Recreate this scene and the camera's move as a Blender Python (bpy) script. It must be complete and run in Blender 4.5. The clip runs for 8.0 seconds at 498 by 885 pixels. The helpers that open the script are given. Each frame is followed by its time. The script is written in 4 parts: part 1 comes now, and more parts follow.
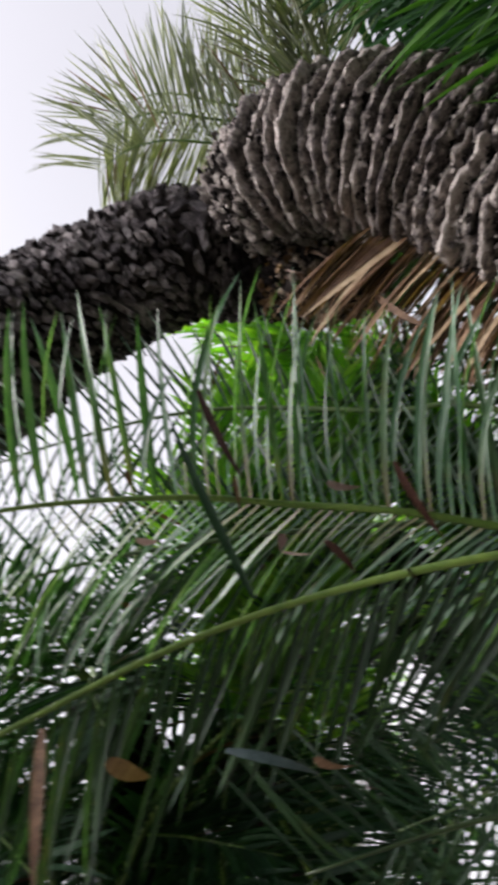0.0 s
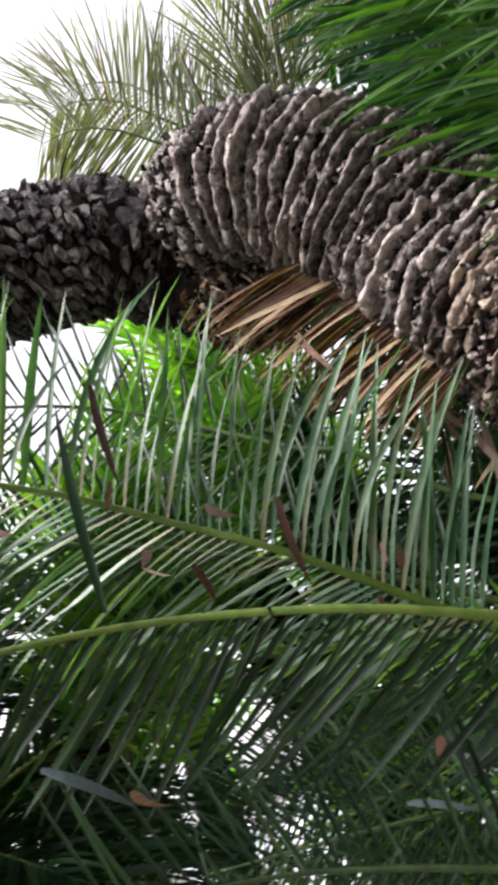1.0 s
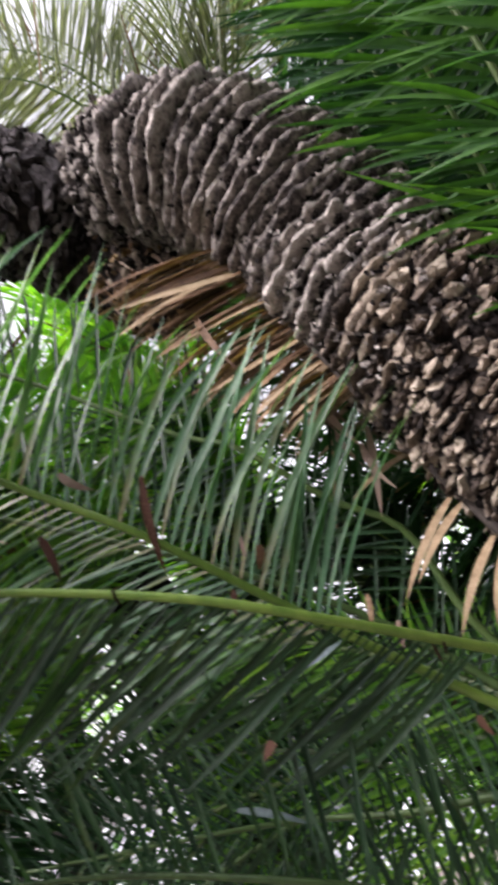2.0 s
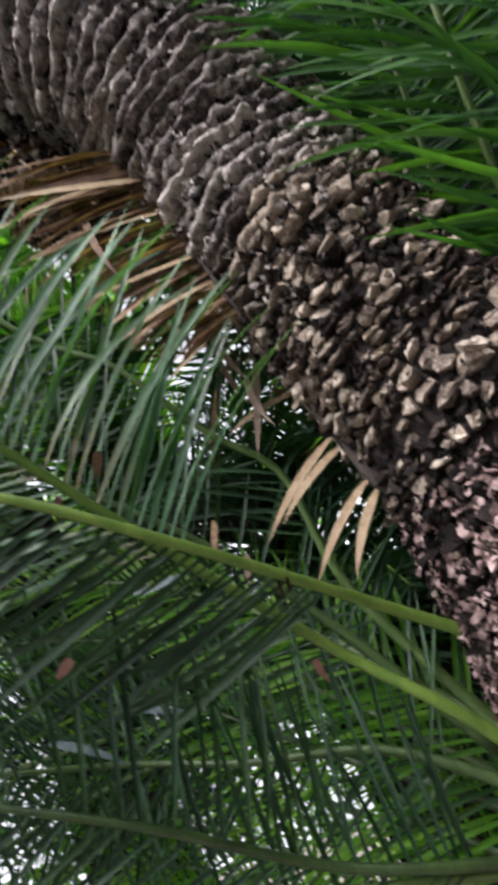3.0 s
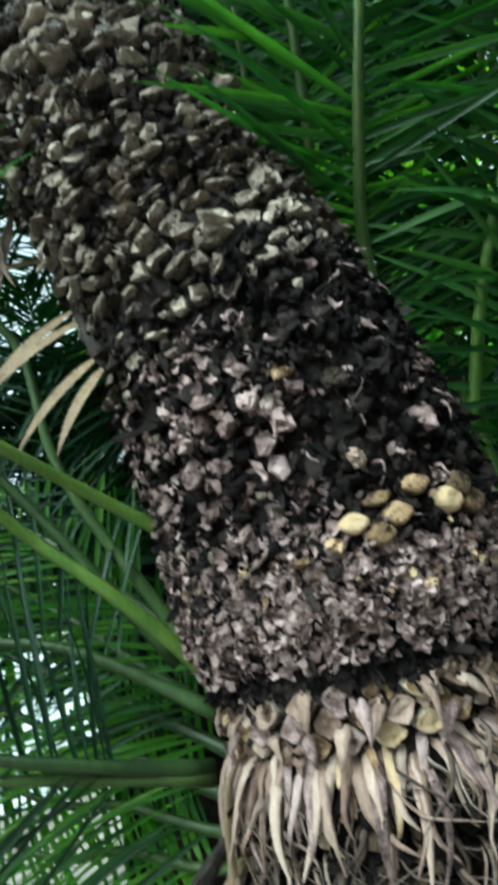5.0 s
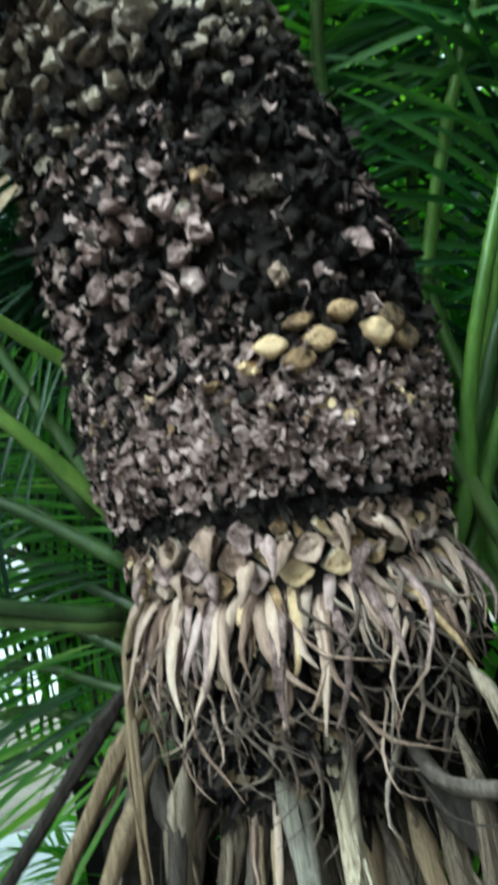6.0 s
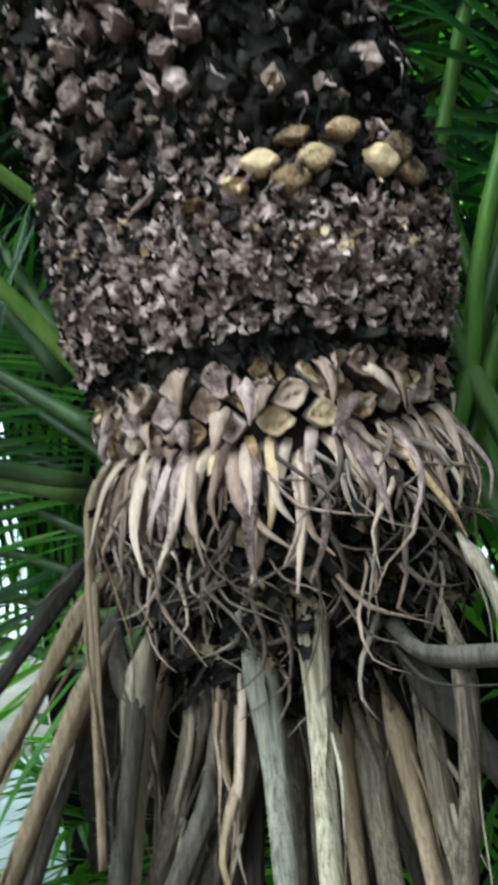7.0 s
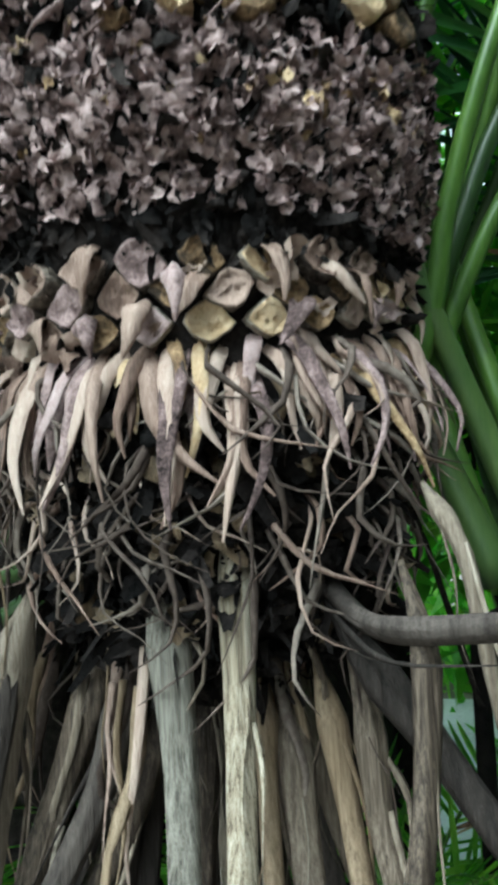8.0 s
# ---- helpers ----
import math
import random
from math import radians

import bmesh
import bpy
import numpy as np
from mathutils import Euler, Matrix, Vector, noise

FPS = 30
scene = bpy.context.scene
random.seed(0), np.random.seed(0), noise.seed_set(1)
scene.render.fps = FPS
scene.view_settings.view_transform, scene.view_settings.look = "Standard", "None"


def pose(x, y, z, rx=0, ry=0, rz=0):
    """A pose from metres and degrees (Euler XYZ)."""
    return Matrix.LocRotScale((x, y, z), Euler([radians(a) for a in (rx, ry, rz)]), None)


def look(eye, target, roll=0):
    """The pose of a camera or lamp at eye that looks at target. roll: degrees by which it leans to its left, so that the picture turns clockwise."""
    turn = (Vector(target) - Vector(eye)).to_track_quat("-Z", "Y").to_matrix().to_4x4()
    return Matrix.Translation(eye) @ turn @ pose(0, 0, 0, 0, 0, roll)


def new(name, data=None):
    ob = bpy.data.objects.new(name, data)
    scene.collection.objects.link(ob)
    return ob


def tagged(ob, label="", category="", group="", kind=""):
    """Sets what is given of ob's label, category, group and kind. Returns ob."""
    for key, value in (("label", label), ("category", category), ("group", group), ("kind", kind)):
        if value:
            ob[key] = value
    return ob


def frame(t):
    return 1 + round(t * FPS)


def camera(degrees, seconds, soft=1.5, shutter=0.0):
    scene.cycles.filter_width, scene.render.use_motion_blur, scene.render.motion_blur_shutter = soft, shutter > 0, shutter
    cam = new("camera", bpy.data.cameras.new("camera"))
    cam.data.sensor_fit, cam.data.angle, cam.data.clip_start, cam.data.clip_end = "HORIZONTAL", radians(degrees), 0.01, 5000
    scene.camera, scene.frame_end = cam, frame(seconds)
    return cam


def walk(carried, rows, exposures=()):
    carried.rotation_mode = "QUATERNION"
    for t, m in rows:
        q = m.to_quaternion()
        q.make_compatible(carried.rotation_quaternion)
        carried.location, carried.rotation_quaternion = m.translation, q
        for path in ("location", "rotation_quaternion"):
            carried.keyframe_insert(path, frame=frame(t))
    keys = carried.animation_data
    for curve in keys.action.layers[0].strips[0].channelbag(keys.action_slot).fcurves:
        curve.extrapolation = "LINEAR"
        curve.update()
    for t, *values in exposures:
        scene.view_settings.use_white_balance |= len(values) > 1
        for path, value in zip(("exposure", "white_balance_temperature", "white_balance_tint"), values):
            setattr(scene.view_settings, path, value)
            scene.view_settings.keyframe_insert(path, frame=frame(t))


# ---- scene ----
cam = camera(38.9, 8.0, soft=4.2, shutter=0.6)
METRES, EYE, TILT, LEAN, TURN = 1.0, 2.1, 35.0, 30.0, 0.0
ROWS = [
    (0.0, 0.0, 0.0, 0.0, -0.0, 0.0, -0.0),
    (0.5, 0.0222, 0.0229, -0.0039, -5.21, 0.46, -5.82),
    (1.0, 0.0224, 0.0317, 0.0001, -8.18, 2.38, -10.87),
    (2.5, 0.1672, 0.0919, -0.0318, -19.24, 5.17, -20.85),
    (3.0, 0.249, 0.1189, -0.051, -21.83, 5.12, -23.81),
    (3.5, 0.3228, 0.132, -0.062, -25.25, 6.03, -25.6),
    (4.0, 0.3807, 0.108, -0.037, -30.66, 8.73, -28.13),
    (5.5, 0.5462, 0.1041, -0.0939, -39.19, 8.69, -34.78),
    (6.0, 0.624, 0.1012, -0.1147, -40.16, 6.15, -35.81),
    (6.5, 0.6828, 0.1035, -0.1565, -39.73, 4.08, -37.7),
    (7.0, 0.7376, 0.1054, -0.1903, -40.41, 3.34, -38.76),
    (7.5, 0.8174, 0.1474, -0.2054, -45.31, 6.65, -39.97),
    (8.0, 0.8593, 0.194, -0.2258, -48.79, 7.97, -41.79),
]
walk(cam, [(t, pose(0, 0, EYE, TILT, LEAN, TURN) @ pose(METRES * x, METRES * y, METRES * z, 90 + pitch, roll, yaw)) for t, x, y, z, yaw, pitch, roll in ROWS], exposures=((0.0, 0.95, 6600, 17), (1.0, 1.6, 6650, 19), (2.5, 1.55, 6500, 20), (4.0, 1.15, 5950, -4), (5.5, 1.42, 5450, -17), (8.0, 1.32, 5450, -10)))

# ---------------------------------------------------------------- light
world = bpy.data.worlds.new("world")
scene.world = world
world.use_nodes = True
wn, wl = world.node_tree.nodes, world.node_tree.links
sky = wn.new("ShaderNodeTexSky")
sky.sky_type, sky.sun_disc = "NISHITA", False
sky.sun_elevation, sky.sun_rotation = radians(49.5), radians(-93.5)
sky.air_density, sky.dust_density, sky.ozone_density = 1.0, 3.0, 0.5
overcast = wn.new("ShaderNodeHueSaturation")
overcast.inputs["Saturation"].default_value = 0.2
wl.new(sky.outputs[0], overcast.inputs["Color"])
wl.new(overcast.outputs[0], wn["Background"].inputs[0])
wn["Background"].inputs[1].default_value = 0.19
sun = new("sun", bpy.data.lights.new("sun", "SUN"))
sun.data.energy, sun.data.angle, sun.data.color = 1.4, radians(35), (1.0, 0.99, 0.97)
sun.matrix_world = look((-6.5, -0.4, 7.6), (0.0, 0.0, 0.0))

# ---------------------------------------------------------------- materials
rng = np.random.default_rng(7)


def material(name, colors, rough=0.7, scale=30.0, fine=180.0, bump=0.4, spread=0.35, translucent=0.0, spec=0.3, streak=(1, 1, 1), relief=0.004, withered=0.0):
    """A surface with two scales of noise through a colour ramp, a shade of its own for every piece, and a relief."""
    mat = bpy.data.materials.new(name)
    mat.use_nodes = True
    nt = mat.node_tree
    n, l = nt.nodes, nt.links
    bsdf = n["Principled BSDF"]
    coord = n.new("ShaderNodeTexCoord")
    mapping = n.new("ShaderNodeMapping")
    mapping.inputs["Scale"].default_value = streak
    l.new(coord.outputs["Object"], mapping.inputs[0])
    big, small = n.new("ShaderNodeTexNoise"), n.new("ShaderNodeTexNoise")
    for tex, s in ((big, scale), (small, fine)):
        tex.inputs["Scale"].default_value, tex.inputs["Detail"].default_value = s, 5.0
        l.new(mapping.outputs[0], tex.inputs["Vector"])
    mix = n.new("ShaderNodeMix")
    mix.inputs[0].default_value = 0.4
    l.new(big.outputs["Fac"], mix.inputs[2])
    l.new(small.outputs["Fac"], mix.inputs[3])
    info, geo = n.new("ShaderNodeObjectInfo"), n.new("ShaderNodeNewGeometry")
    add = n.new("ShaderNodeMath")
    add.operation = "ADD"
    l.new(info.outputs["Random"], add.inputs[0])
    l.new(geo.outputs["Random Per Island"], add.inputs[1])
    fract = n.new("ShaderNodeMath")
    fract.operation = "FRACT"
    l.new(add.outputs[0], fract.inputs[0])
    shift = n.new("ShaderNodeMapRange")
    shift.inputs[3].default_value, shift.inputs[4].default_value = -spread, spread
    l.new(fract.outputs[0], shift.inputs[0])
    total = n.new("ShaderNodeMath")
    total.operation = "ADD"
    l.new(mix.outputs[0], total.inputs[0])
    l.new(shift.outputs[0], total.inputs[1])
    ramp = n.new("ShaderNodeValToRGB")
    while len(ramp.color_ramp.elements) < len(colors):
        ramp.color_ramp.elements.new(0.5)
    for e, (p, c) in zip(ramp.color_ramp.elements, colors):
        e.position, e.color = p, (*c, 1)
    l.new(total.outputs[0], ramp.inputs[0])
    colour = ramp.outputs[0]
    if withered:
        # brown, dried stretches near the foot of a leaflet, more on some than on others
        axes, near, patch, brown = n.new("ShaderNodeSeparateXYZ"), n.new("ShaderNodeMapRange"), n.new("ShaderNodeMapRange"), n.new("ShaderNodeMix")
        l.new(coord.outputs["Object"], axes.inputs[0])
        near.inputs[1].default_value, near.inputs[2].default_value, near.inputs[3].default_value, near.inputs[4].default_value = 0.04, 0.36, withered, 0.0
        l.new(axes.outputs[0], near.inputs[0])
        patch.inputs[1].default_value, patch.inputs[2].default_value = 0.52, 0.7
        l.new(total.outputs[0], patch.inputs[0])
        both = n.new("ShaderNodeMath")
        both.operation = "MULTIPLY"
        l.new(near.outputs[0], both.inputs[0])
        l.new(patch.outputs[0], both.inputs[1])
        brown.data_type = "RGBA"
        brown.inputs[7].default_value = (0.17, 0.105, 0.065, 1)
        l.new(both.outputs[0], brown.inputs[0])
        l.new(colour, brown.inputs[6])
        colour = brown.outputs[2]
    l.new(colour, bsdf.inputs["Base Color"])
    bsdf.inputs["Roughness"].default_value = rough
    bsdf.inputs["Specular IOR Level"].default_value = spec
    if bump:
        b = n.new("ShaderNodeBump")
        b.inputs["Strength"].default_value, b.inputs["Distance"].default_value = bump, relief
        l.new(mix.outputs[0], b.inputs["Height"])
        l.new(b.outputs[0], bsdf.inputs["Normal"])
    if translucent:
        tr, blend = n.new("ShaderNodeBsdfTranslucent"), n.new("ShaderNodeMixShader")
        tint = n.new("ShaderNodeMix")
        tint.data_type, tint.blend_type = "RGBA", "MULTIPLY"
        tint.inputs[0].default_value = 1.0
        l.new(colour, tint.inputs[6])
        tint.inputs[7].default_value = (2.2, 2.6, 0.7, 1)
        l.new(tint.outputs[2], tr.inputs[0])
        blend.inputs[0].default_value = translucent
        l.new(bsdf.outputs[0], blend.inputs[1])
        l.new(tr.outputs[0], blend.inputs[2])
        l.new(blend.outputs[0], n["Material Output"].inputs[0])
    return mat


BARK = material("shade_dark_fibrous_bark", [(0.25, (0.003, 0.003, 0.003)), (0.5, (0.011, 0.009, 0.0085)), (0.8, (0.045, 0.036, 0.033))], 0.95, 40, 260, 1.0, 0.14, spec=0.08)
GREY_BASE = material("weathered_grey_leaf_base", [(0.32, (0.018, 0.015, 0.016)), (0.43, (0.12, 0.104, 0.1)), (0.54, (0.33, 0.292, 0.272)), (0.74, (0.6, 0.55, 0.51))], 0.9, 60, 260, 1.0, 0.09, spec=0.12, relief=0.02)
TAN_BASE = material("tan_leaf_base", [(0.24, (0.012, 0.009, 0.008)), (0.42, (0.078, 0.06, 0.05)), (0.6, (0.26, 0.212, 0.172)), (0.88, (0.54, 0.47, 0.39))], 0.85, 60, 230, 1.0, 0.22, spec=0.12, relief=0.01)
BARK_SCALE = material("purplish_grey_bark_scale", [(0.25, (0.012, 0.01, 0.012)), (0.42, (0.06, 0.052, 0.056)), (0.6, (0.17, 0.152, 0.155)), (0.85, (0.36, 0.335, 0.33))], 0.85, 40, 170, 1.0, 0.14, spec=0.2, relief=0.012)
PINK_FLAKE = material("pinkish_brown_flake", [(0.2, (0.02, 0.014, 0.013)), (0.39, (0.155, 0.105, 0.1)), (0.58, (0.365, 0.262, 0.25)), (0.95, (0.54, 0.425, 0.41))], 0.9, 80, 380, 1.0, 0.17, spec=0.12)
OCHRE_BASE = material("ochre_cut_leaf_base", [(0.22, (0.03, 0.02, 0.013)), (0.42, (0.23, 0.145, 0.08)), (0.6, (0.46, 0.32, 0.185)), (0.95, (0.62, 0.49, 0.34))], 0.8, 70, 300, 1.0, 0.22, spec=0.18, relief=0.006)
STRAW = material("dry_straw_bract", [(0.12, (0.075, 0.046, 0.036)), (0.36, (0.205, 0.134, 0.105)), (0.6, (0.36, 0.258, 0.21)), (0.95, (0.55, 0.435, 0.365))], 0.75, 35, 200, 1.0, 0.26, spec=0.2, streak=(3, 3, 0.4))
GREY_FIBRE = material("grey_dry_fibre", [(0.1, (0.02, 0.013, 0.011)), (0.5, (0.095, 0.07, 0.058)), (0.9, (0.27, 0.22, 0.185))], 0.8, 40, 200, 0.6, 0.25, spec=0.15)
PETIOLE_DRY = material("dry_brown_petiole", [(0.25, (0.026, 0.018, 0.013)), (0.42, (0.11, 0.082, 0.06)), (0.6, (0.22, 0.175, 0.132)), (0.9, (0.42, 0.36, 0.29))], 0.6, 14, 60, 0.55, 0.24, spec=0.25, streak=(26, 26, 0.5))
PETIOLE_PALE = material("pale_split_petiole", [(0.3, (0.07, 0.05, 0.035)), (0.42, (0.38, 0.31, 0.22)), (0.6, (0.6, 0.53, 0.43)), (0.9, (0.72, 0.68, 0.6))], 0.6, 14, 80, 1.0, 0.08, spec=0.25, streak=(24, 24, 0.35))
PETIOLE_ORANGE = material("orange_brown_petiole", [(0.25, (0.04, 0.027, 0.016)), (0.45, (0.13, 0.09, 0.054)), (0.62, (0.24, 0.172, 0.11)), (0.9, (0.38, 0.29, 0.2))], 0.55, 14, 60, 0.5, 0.15, spec=0.3, streak=(20, 20, 0.5))
PETIOLE_GREY = material("weathered_grey_petiole", [(0.28, (0.04, 0.034, 0.028)), (0.42, (0.19, 0.17, 0.14)), (0.6, (0.36, 0.33, 0.28)), (0.9, (0.52, 0.49, 0.44))], 0.65, 14, 60, 1.0, 0.06, spec=0.2, streak=(26, 26, 0.5))
PETIOLE_DARK = material("blackened_petiole", [(0.25, (0.012, 0.009, 0.008)), (0.5, (0.038, 0.03, 0.026)), (0.8, (0.12, 0.098, 0.085))], 0.75, 14, 70, 1.0, 0.15, spec=0.2, streak=(10, 10, 0.5))
RACHIS_DARK = material("dark_green_rachis", [(0.2, (0.02, 0.04, 0.012)), (0.5, (0.045, 0.085, 0.022)), (0.85, (0.1, 0.15, 0.04))], 0.4, 12, 60, 0.2, 0.2, spec=0.5, streak=(3, 3, 0.5))
RACHIS = material("green_rachis", [(0.2, (0.035, 0.075, 0.012)), (0.5, (0.085, 0.16, 0.025)), (0.85, (0.18, 0.27, 0.05))], 0.4, 12, 60, 0.2, 0.15, spec=0.5, streak=(3, 3, 0.5))
LEAF = material("green_leaflet", [(0.15, (0.008, 0.024, 0.012)), (0.5, (0.016, 0.046, 0.021)), (0.8, (0.032, 0.072, 0.029)), (1.0, (0.095, 0.095, 0.035))], 0.45, 9, 50, 0.15, 0.28, translucent=0.2, spec=0.3)
LEAF_GLOSS = material("glossy_sky_sheen_leaflet", [(0.15, (0.031, 0.08, 0.042)), (0.5, (0.068, 0.155, 0.084)), (0.8, (0.13, 0.22, 0.128)), (1.0, (0.16, 0.14, 0.08))], 0.32, 9, 50, 0.15, 0.28, translucent=0.25, spec=0.45, withered=0.7)
LEAF_FAR = material("shaded_green_leaflet", [(0.15, (0.005, 0.02, 0.009)), (0.5, (0.01, 0.038, 0.015)), (0.85, (0.022, 0.066, 0.022))], 0.5, 6, 40, 0.0, 0.3, translucent=0.22, spec=0.2)
LEAF_MID = material("fresh_green_leaflet", [(0.15, (0.012, 0.042, 0.01)), (0.5, (0.025, 0.082, 0.016)), (0.85, (0.06, 0.15, 0.026))], 0.45, 8, 50, 0.1, 0.35, translucent=0.33, spec=0.3)
LEAF_LIGHT = material("lit_yellow_green_leaflet", [(0.15, (0.045, 0.125, 0.015)), (0.5, (0.09, 0.23, 0.028)), (0.85, (0.19, 0.34, 0.045))], 0.42, 6, 40, 0.0, 0.3, translucent=0.5, spec=0.4)
LEAF_PALE = material("greyish_green_leaflet", [(0.15, (0.075, 0.09, 0.06)), (0.5, (0.16, 0.18, 0.125)), (0.85, (0.33, 0.34, 0.27))], 0.45, 9, 50, 0.1, 0.3, translucent=0.25, spec=0.5)
LEAF_SHINE = material("sky_reflection_leaflet", [(0.2, (0.06, 0.09, 0.09)), (0.6, (0.14, 0.19, 0.2)), (0.9, (0.25, 0.31, 0.33))], 0.25, 9, 50, 0.1, 0.2, spec=0.8)
RED_FLECK = material("reddish_brown_withered_leaflet", [(0.3, (0.02, 0.009, 0.007)), (0.5, (0.06, 0.026, 0.018)), (0.75, (0.15, 0.08, 0.055))], 0.7, 60, 200, 0.4, 0.2, spec=0.2)
LEAF_DEAD = material("dry_tan_leaflet", [(0.1, (0.025, 0.012, 0.007)), (0.4, (0.085, 0.046, 0.026)), (0.7, (0.2, 0.12, 0.07)), (0.95, (0.38, 0.27, 0.18))], 0.7, 10, 60, 0.3, 0.25, translucent=0.12, spec=0.25)
LEAF_TAN = material("pale_tan_leaflet", [(0.15, (0.1, 0.065, 0.036)), (0.5, (0.24, 0.17, 0.1)), (0.85, (0.4, 0.31, 0.21))], 0.65, 10, 60, 0.3, 0.12, spec=0.25)
LIMEWASH = material("pale_limewash", [(0.3, (0.55, 0.6, 0.64)), (0.5, (0.74, 0.79, 0.83)), (0.75, (0.85, 0.88, 0.9))], 0.85, 1.5, 30, 0.3, 0.0, spec=0.1)
CONCRETE = material("pale_worn_concrete", [(0.3, (0.25, 0.26, 0.26)), (0.5, (0.38, 0.4, 0.41)), (0.75, (0.5, 0.52, 0.53))], 0.9, 1.5, 30, 0.3, 0.0, spec=0.1)
SOIL = material("leaf_litter_soil", [(0.2, (0.07, 0.06, 0.05)), (0.5, (0.18, 0.16, 0.135)), (0.8, (0.32, 0.29, 0.26))], 0.95, 1.2, 25, 0.6, 0.0, spec=0.1)


# ---------------------------------------------------------------- helpers of the place
def mesh_from(name, verts, faces, material_, smooth=True):
    me = bpy.data.meshes.new(name)
    if isinstance(faces, np.ndarray):
        n, k = faces.shape
        me.vertices.add(len(verts))
        me.vertices.foreach_set("co", np.asarray(verts, np.float32).ravel())
        me.loops.add(n * k)
        me.loops.foreach_set("vertex_index", faces.astype(np.int32).ravel())
        me.polygons.add(n)
        me.polygons.foreach_set("loop_start", np.arange(0, n * k, k, dtype=np.int32))
        me.update(calc_edges=True)
    else:
        me.from_pydata(np.asarray(verts).tolist(), [], faces)
    me.materials.append(material_)
    if smooth:
        me.shade_smooth()
    return me


def part(name, data, parent, label=""):
    ob = new(name, data)
    ob.parent = parent
    if label:
        tagged(ob, label)
    return ob


def joined(variants, mats):
    """One array of points and faces out of many placed copies of small shapes."""
    vs, fs, k = [], [], 0
    even = len({len(q) for _, f in variants for q in f}) == 1
    for (v, f), m in zip(variants, mats):
        a = np.asarray(m)
        vs.append(v @ a[:3, :3].T + a[:3, 3])
        fs.extend([np.asarray(f) + k] if even else [tuple(i + k for i in q) for q in f])
        k += len(v)
    return np.concatenate(vs), np.concatenate(fs) if even else fs


def spline(points, count):
    """Catmull-Rom through the points, evenly sampled."""
    p = np.asarray(points, float)
    p = np.vstack([2 * p[0] - p[1], p, 2 * p[-1] - p[-2]])
    u = np.linspace(0, 1, 24, endpoint=False)[None, :, None]
    a, b, c, d = (p[k:len(p) - 3 + k, None, :] for k in range(4))
    out = 0.5 * (2 * b + (c - a) * u + (2 * a - 5 * b + 4 * c - d) * u * u + (3 * b - a - 3 * c + d) * u ** 3)
    out = np.vstack([out.reshape(-1, p.shape[1]), p[-2:-1]])
    s = np.r_[0, np.cumsum(np.linalg.norm(np.diff(out[:, :3], axis=0), axis=1))]
    q = np.linspace(0, s[-1], count)
    return np.stack([np.interp(q, s, out[:, k]) for k in range(out.shape[1])], 1)


def cross(a, b):
    """The cross product of two single directions."""
    return np.array((a[1] * b[2] - a[2] * b[1], a[2] * b[0] - a[0] * b[2], a[0] * b[1] - a[1] * b[0]))


def unit(v):
    v = np.asarray(v, float)
    return v / (math.sqrt(v @ v) + 1e-9)


def frames(path):
    """Tangents, and two directions across, carried along a path."""
    t = np.gradient(path, axis=0)
    t /= np.linalg.norm(t, axis=1)[:, None]
    a = np.zeros_like(t)
    a[0] = unit(cross(t[0], (0.3, 1, 0.2)))
    for i in range(1, len(t)):
        a[i] = unit(a[i - 1] - t[i] * (a[i - 1] @ t[i]))
    return t, a, np.cross(t, a)


def tube(path, radii, sides=8, flat=1.0, ridged=0.0, jitter=0.0, twist=0.0, grain=0.0):
    """Points and faces of a closed tapering tube."""
    path = np.asarray(path, float)
    t, a, b = frames(path)
    ang = np.linspace(0, 2 * math.pi, sides, endpoint=False)
    verts = []
    along = grain * rng.normal(size=sides)
    for i, (p, r) in enumerate(zip(path, radii)):
        along = 0.93 * along + 0.37 * grain * rng.normal(size=sides)
        rr = r * (1 + along + ridged * np.cos(ang * sides / 2) + jitter * rng.normal(size=sides))
        w = twist * i / len(path)
        a1, b1 = a[i] * math.cos(w) + b[i] * math.sin(w), b[i] * math.cos(w) - a[i] * math.sin(w)
        verts.append(p + np.cos(ang)[:, None] * a1 * rr[:, None] + np.sin(ang)[:, None] * b1 * rr[:, None] * flat)
    verts = np.concatenate(verts)
    faces = []
    for i in range(len(path) - 1):
        for j in range(sides):
            k = (j + 1) % sides
            faces.append((i * sides + j, i * sides + k, (i + 1) * sides + k, (i + 1) * sides + j))
    faces.append(tuple(range(sides))[::-1])
    faces.append(tuple((len(path) - 1) * sides + j for j in range(sides)))
    return verts, faces


def basis(x, y, z, o):
    m = np.eye(4)
    m[:3, 0], m[:3, 1], m[:3, 2], m[:3, 3] = x, y, z, o
    return m


# ---------------------------------------------------------------- leaflets and fronds
def leaflet_shape(droop, sweep, twist, wide):
    """A folded narrow blade of length 1 along x, its midrib along the fold."""
    n = 8
    v, f = [], []
    for i in range(n):
        u = i / (n - 1)
        w = 0.5 * wide * (0.45 + 0.55 * min(1, u * 5)) * (1 - max(0, (u - 0.35) / 0.65) ** 2.2) + 0.0008
        c, s = math.cos(twist * u), math.sin(twist * u)
        x, y, z = u - 0.15 * droop * u ** 3, sweep * u * u, -droop * u ** 2.2
        for side in (-1, 0, 1):
            dy, dz = side * w, (0.3 * w if side else 0)
            v.append((x, y + dy * c - dz * s, z + dy * s + dz * c))
    for i in range(n - 1):
        for j in (0, 1):
            f.append((i * 3 + j, i * 3 + j + 1, i * 3 + j + 4, i * 3 + j + 3))
    return np.array(v), f


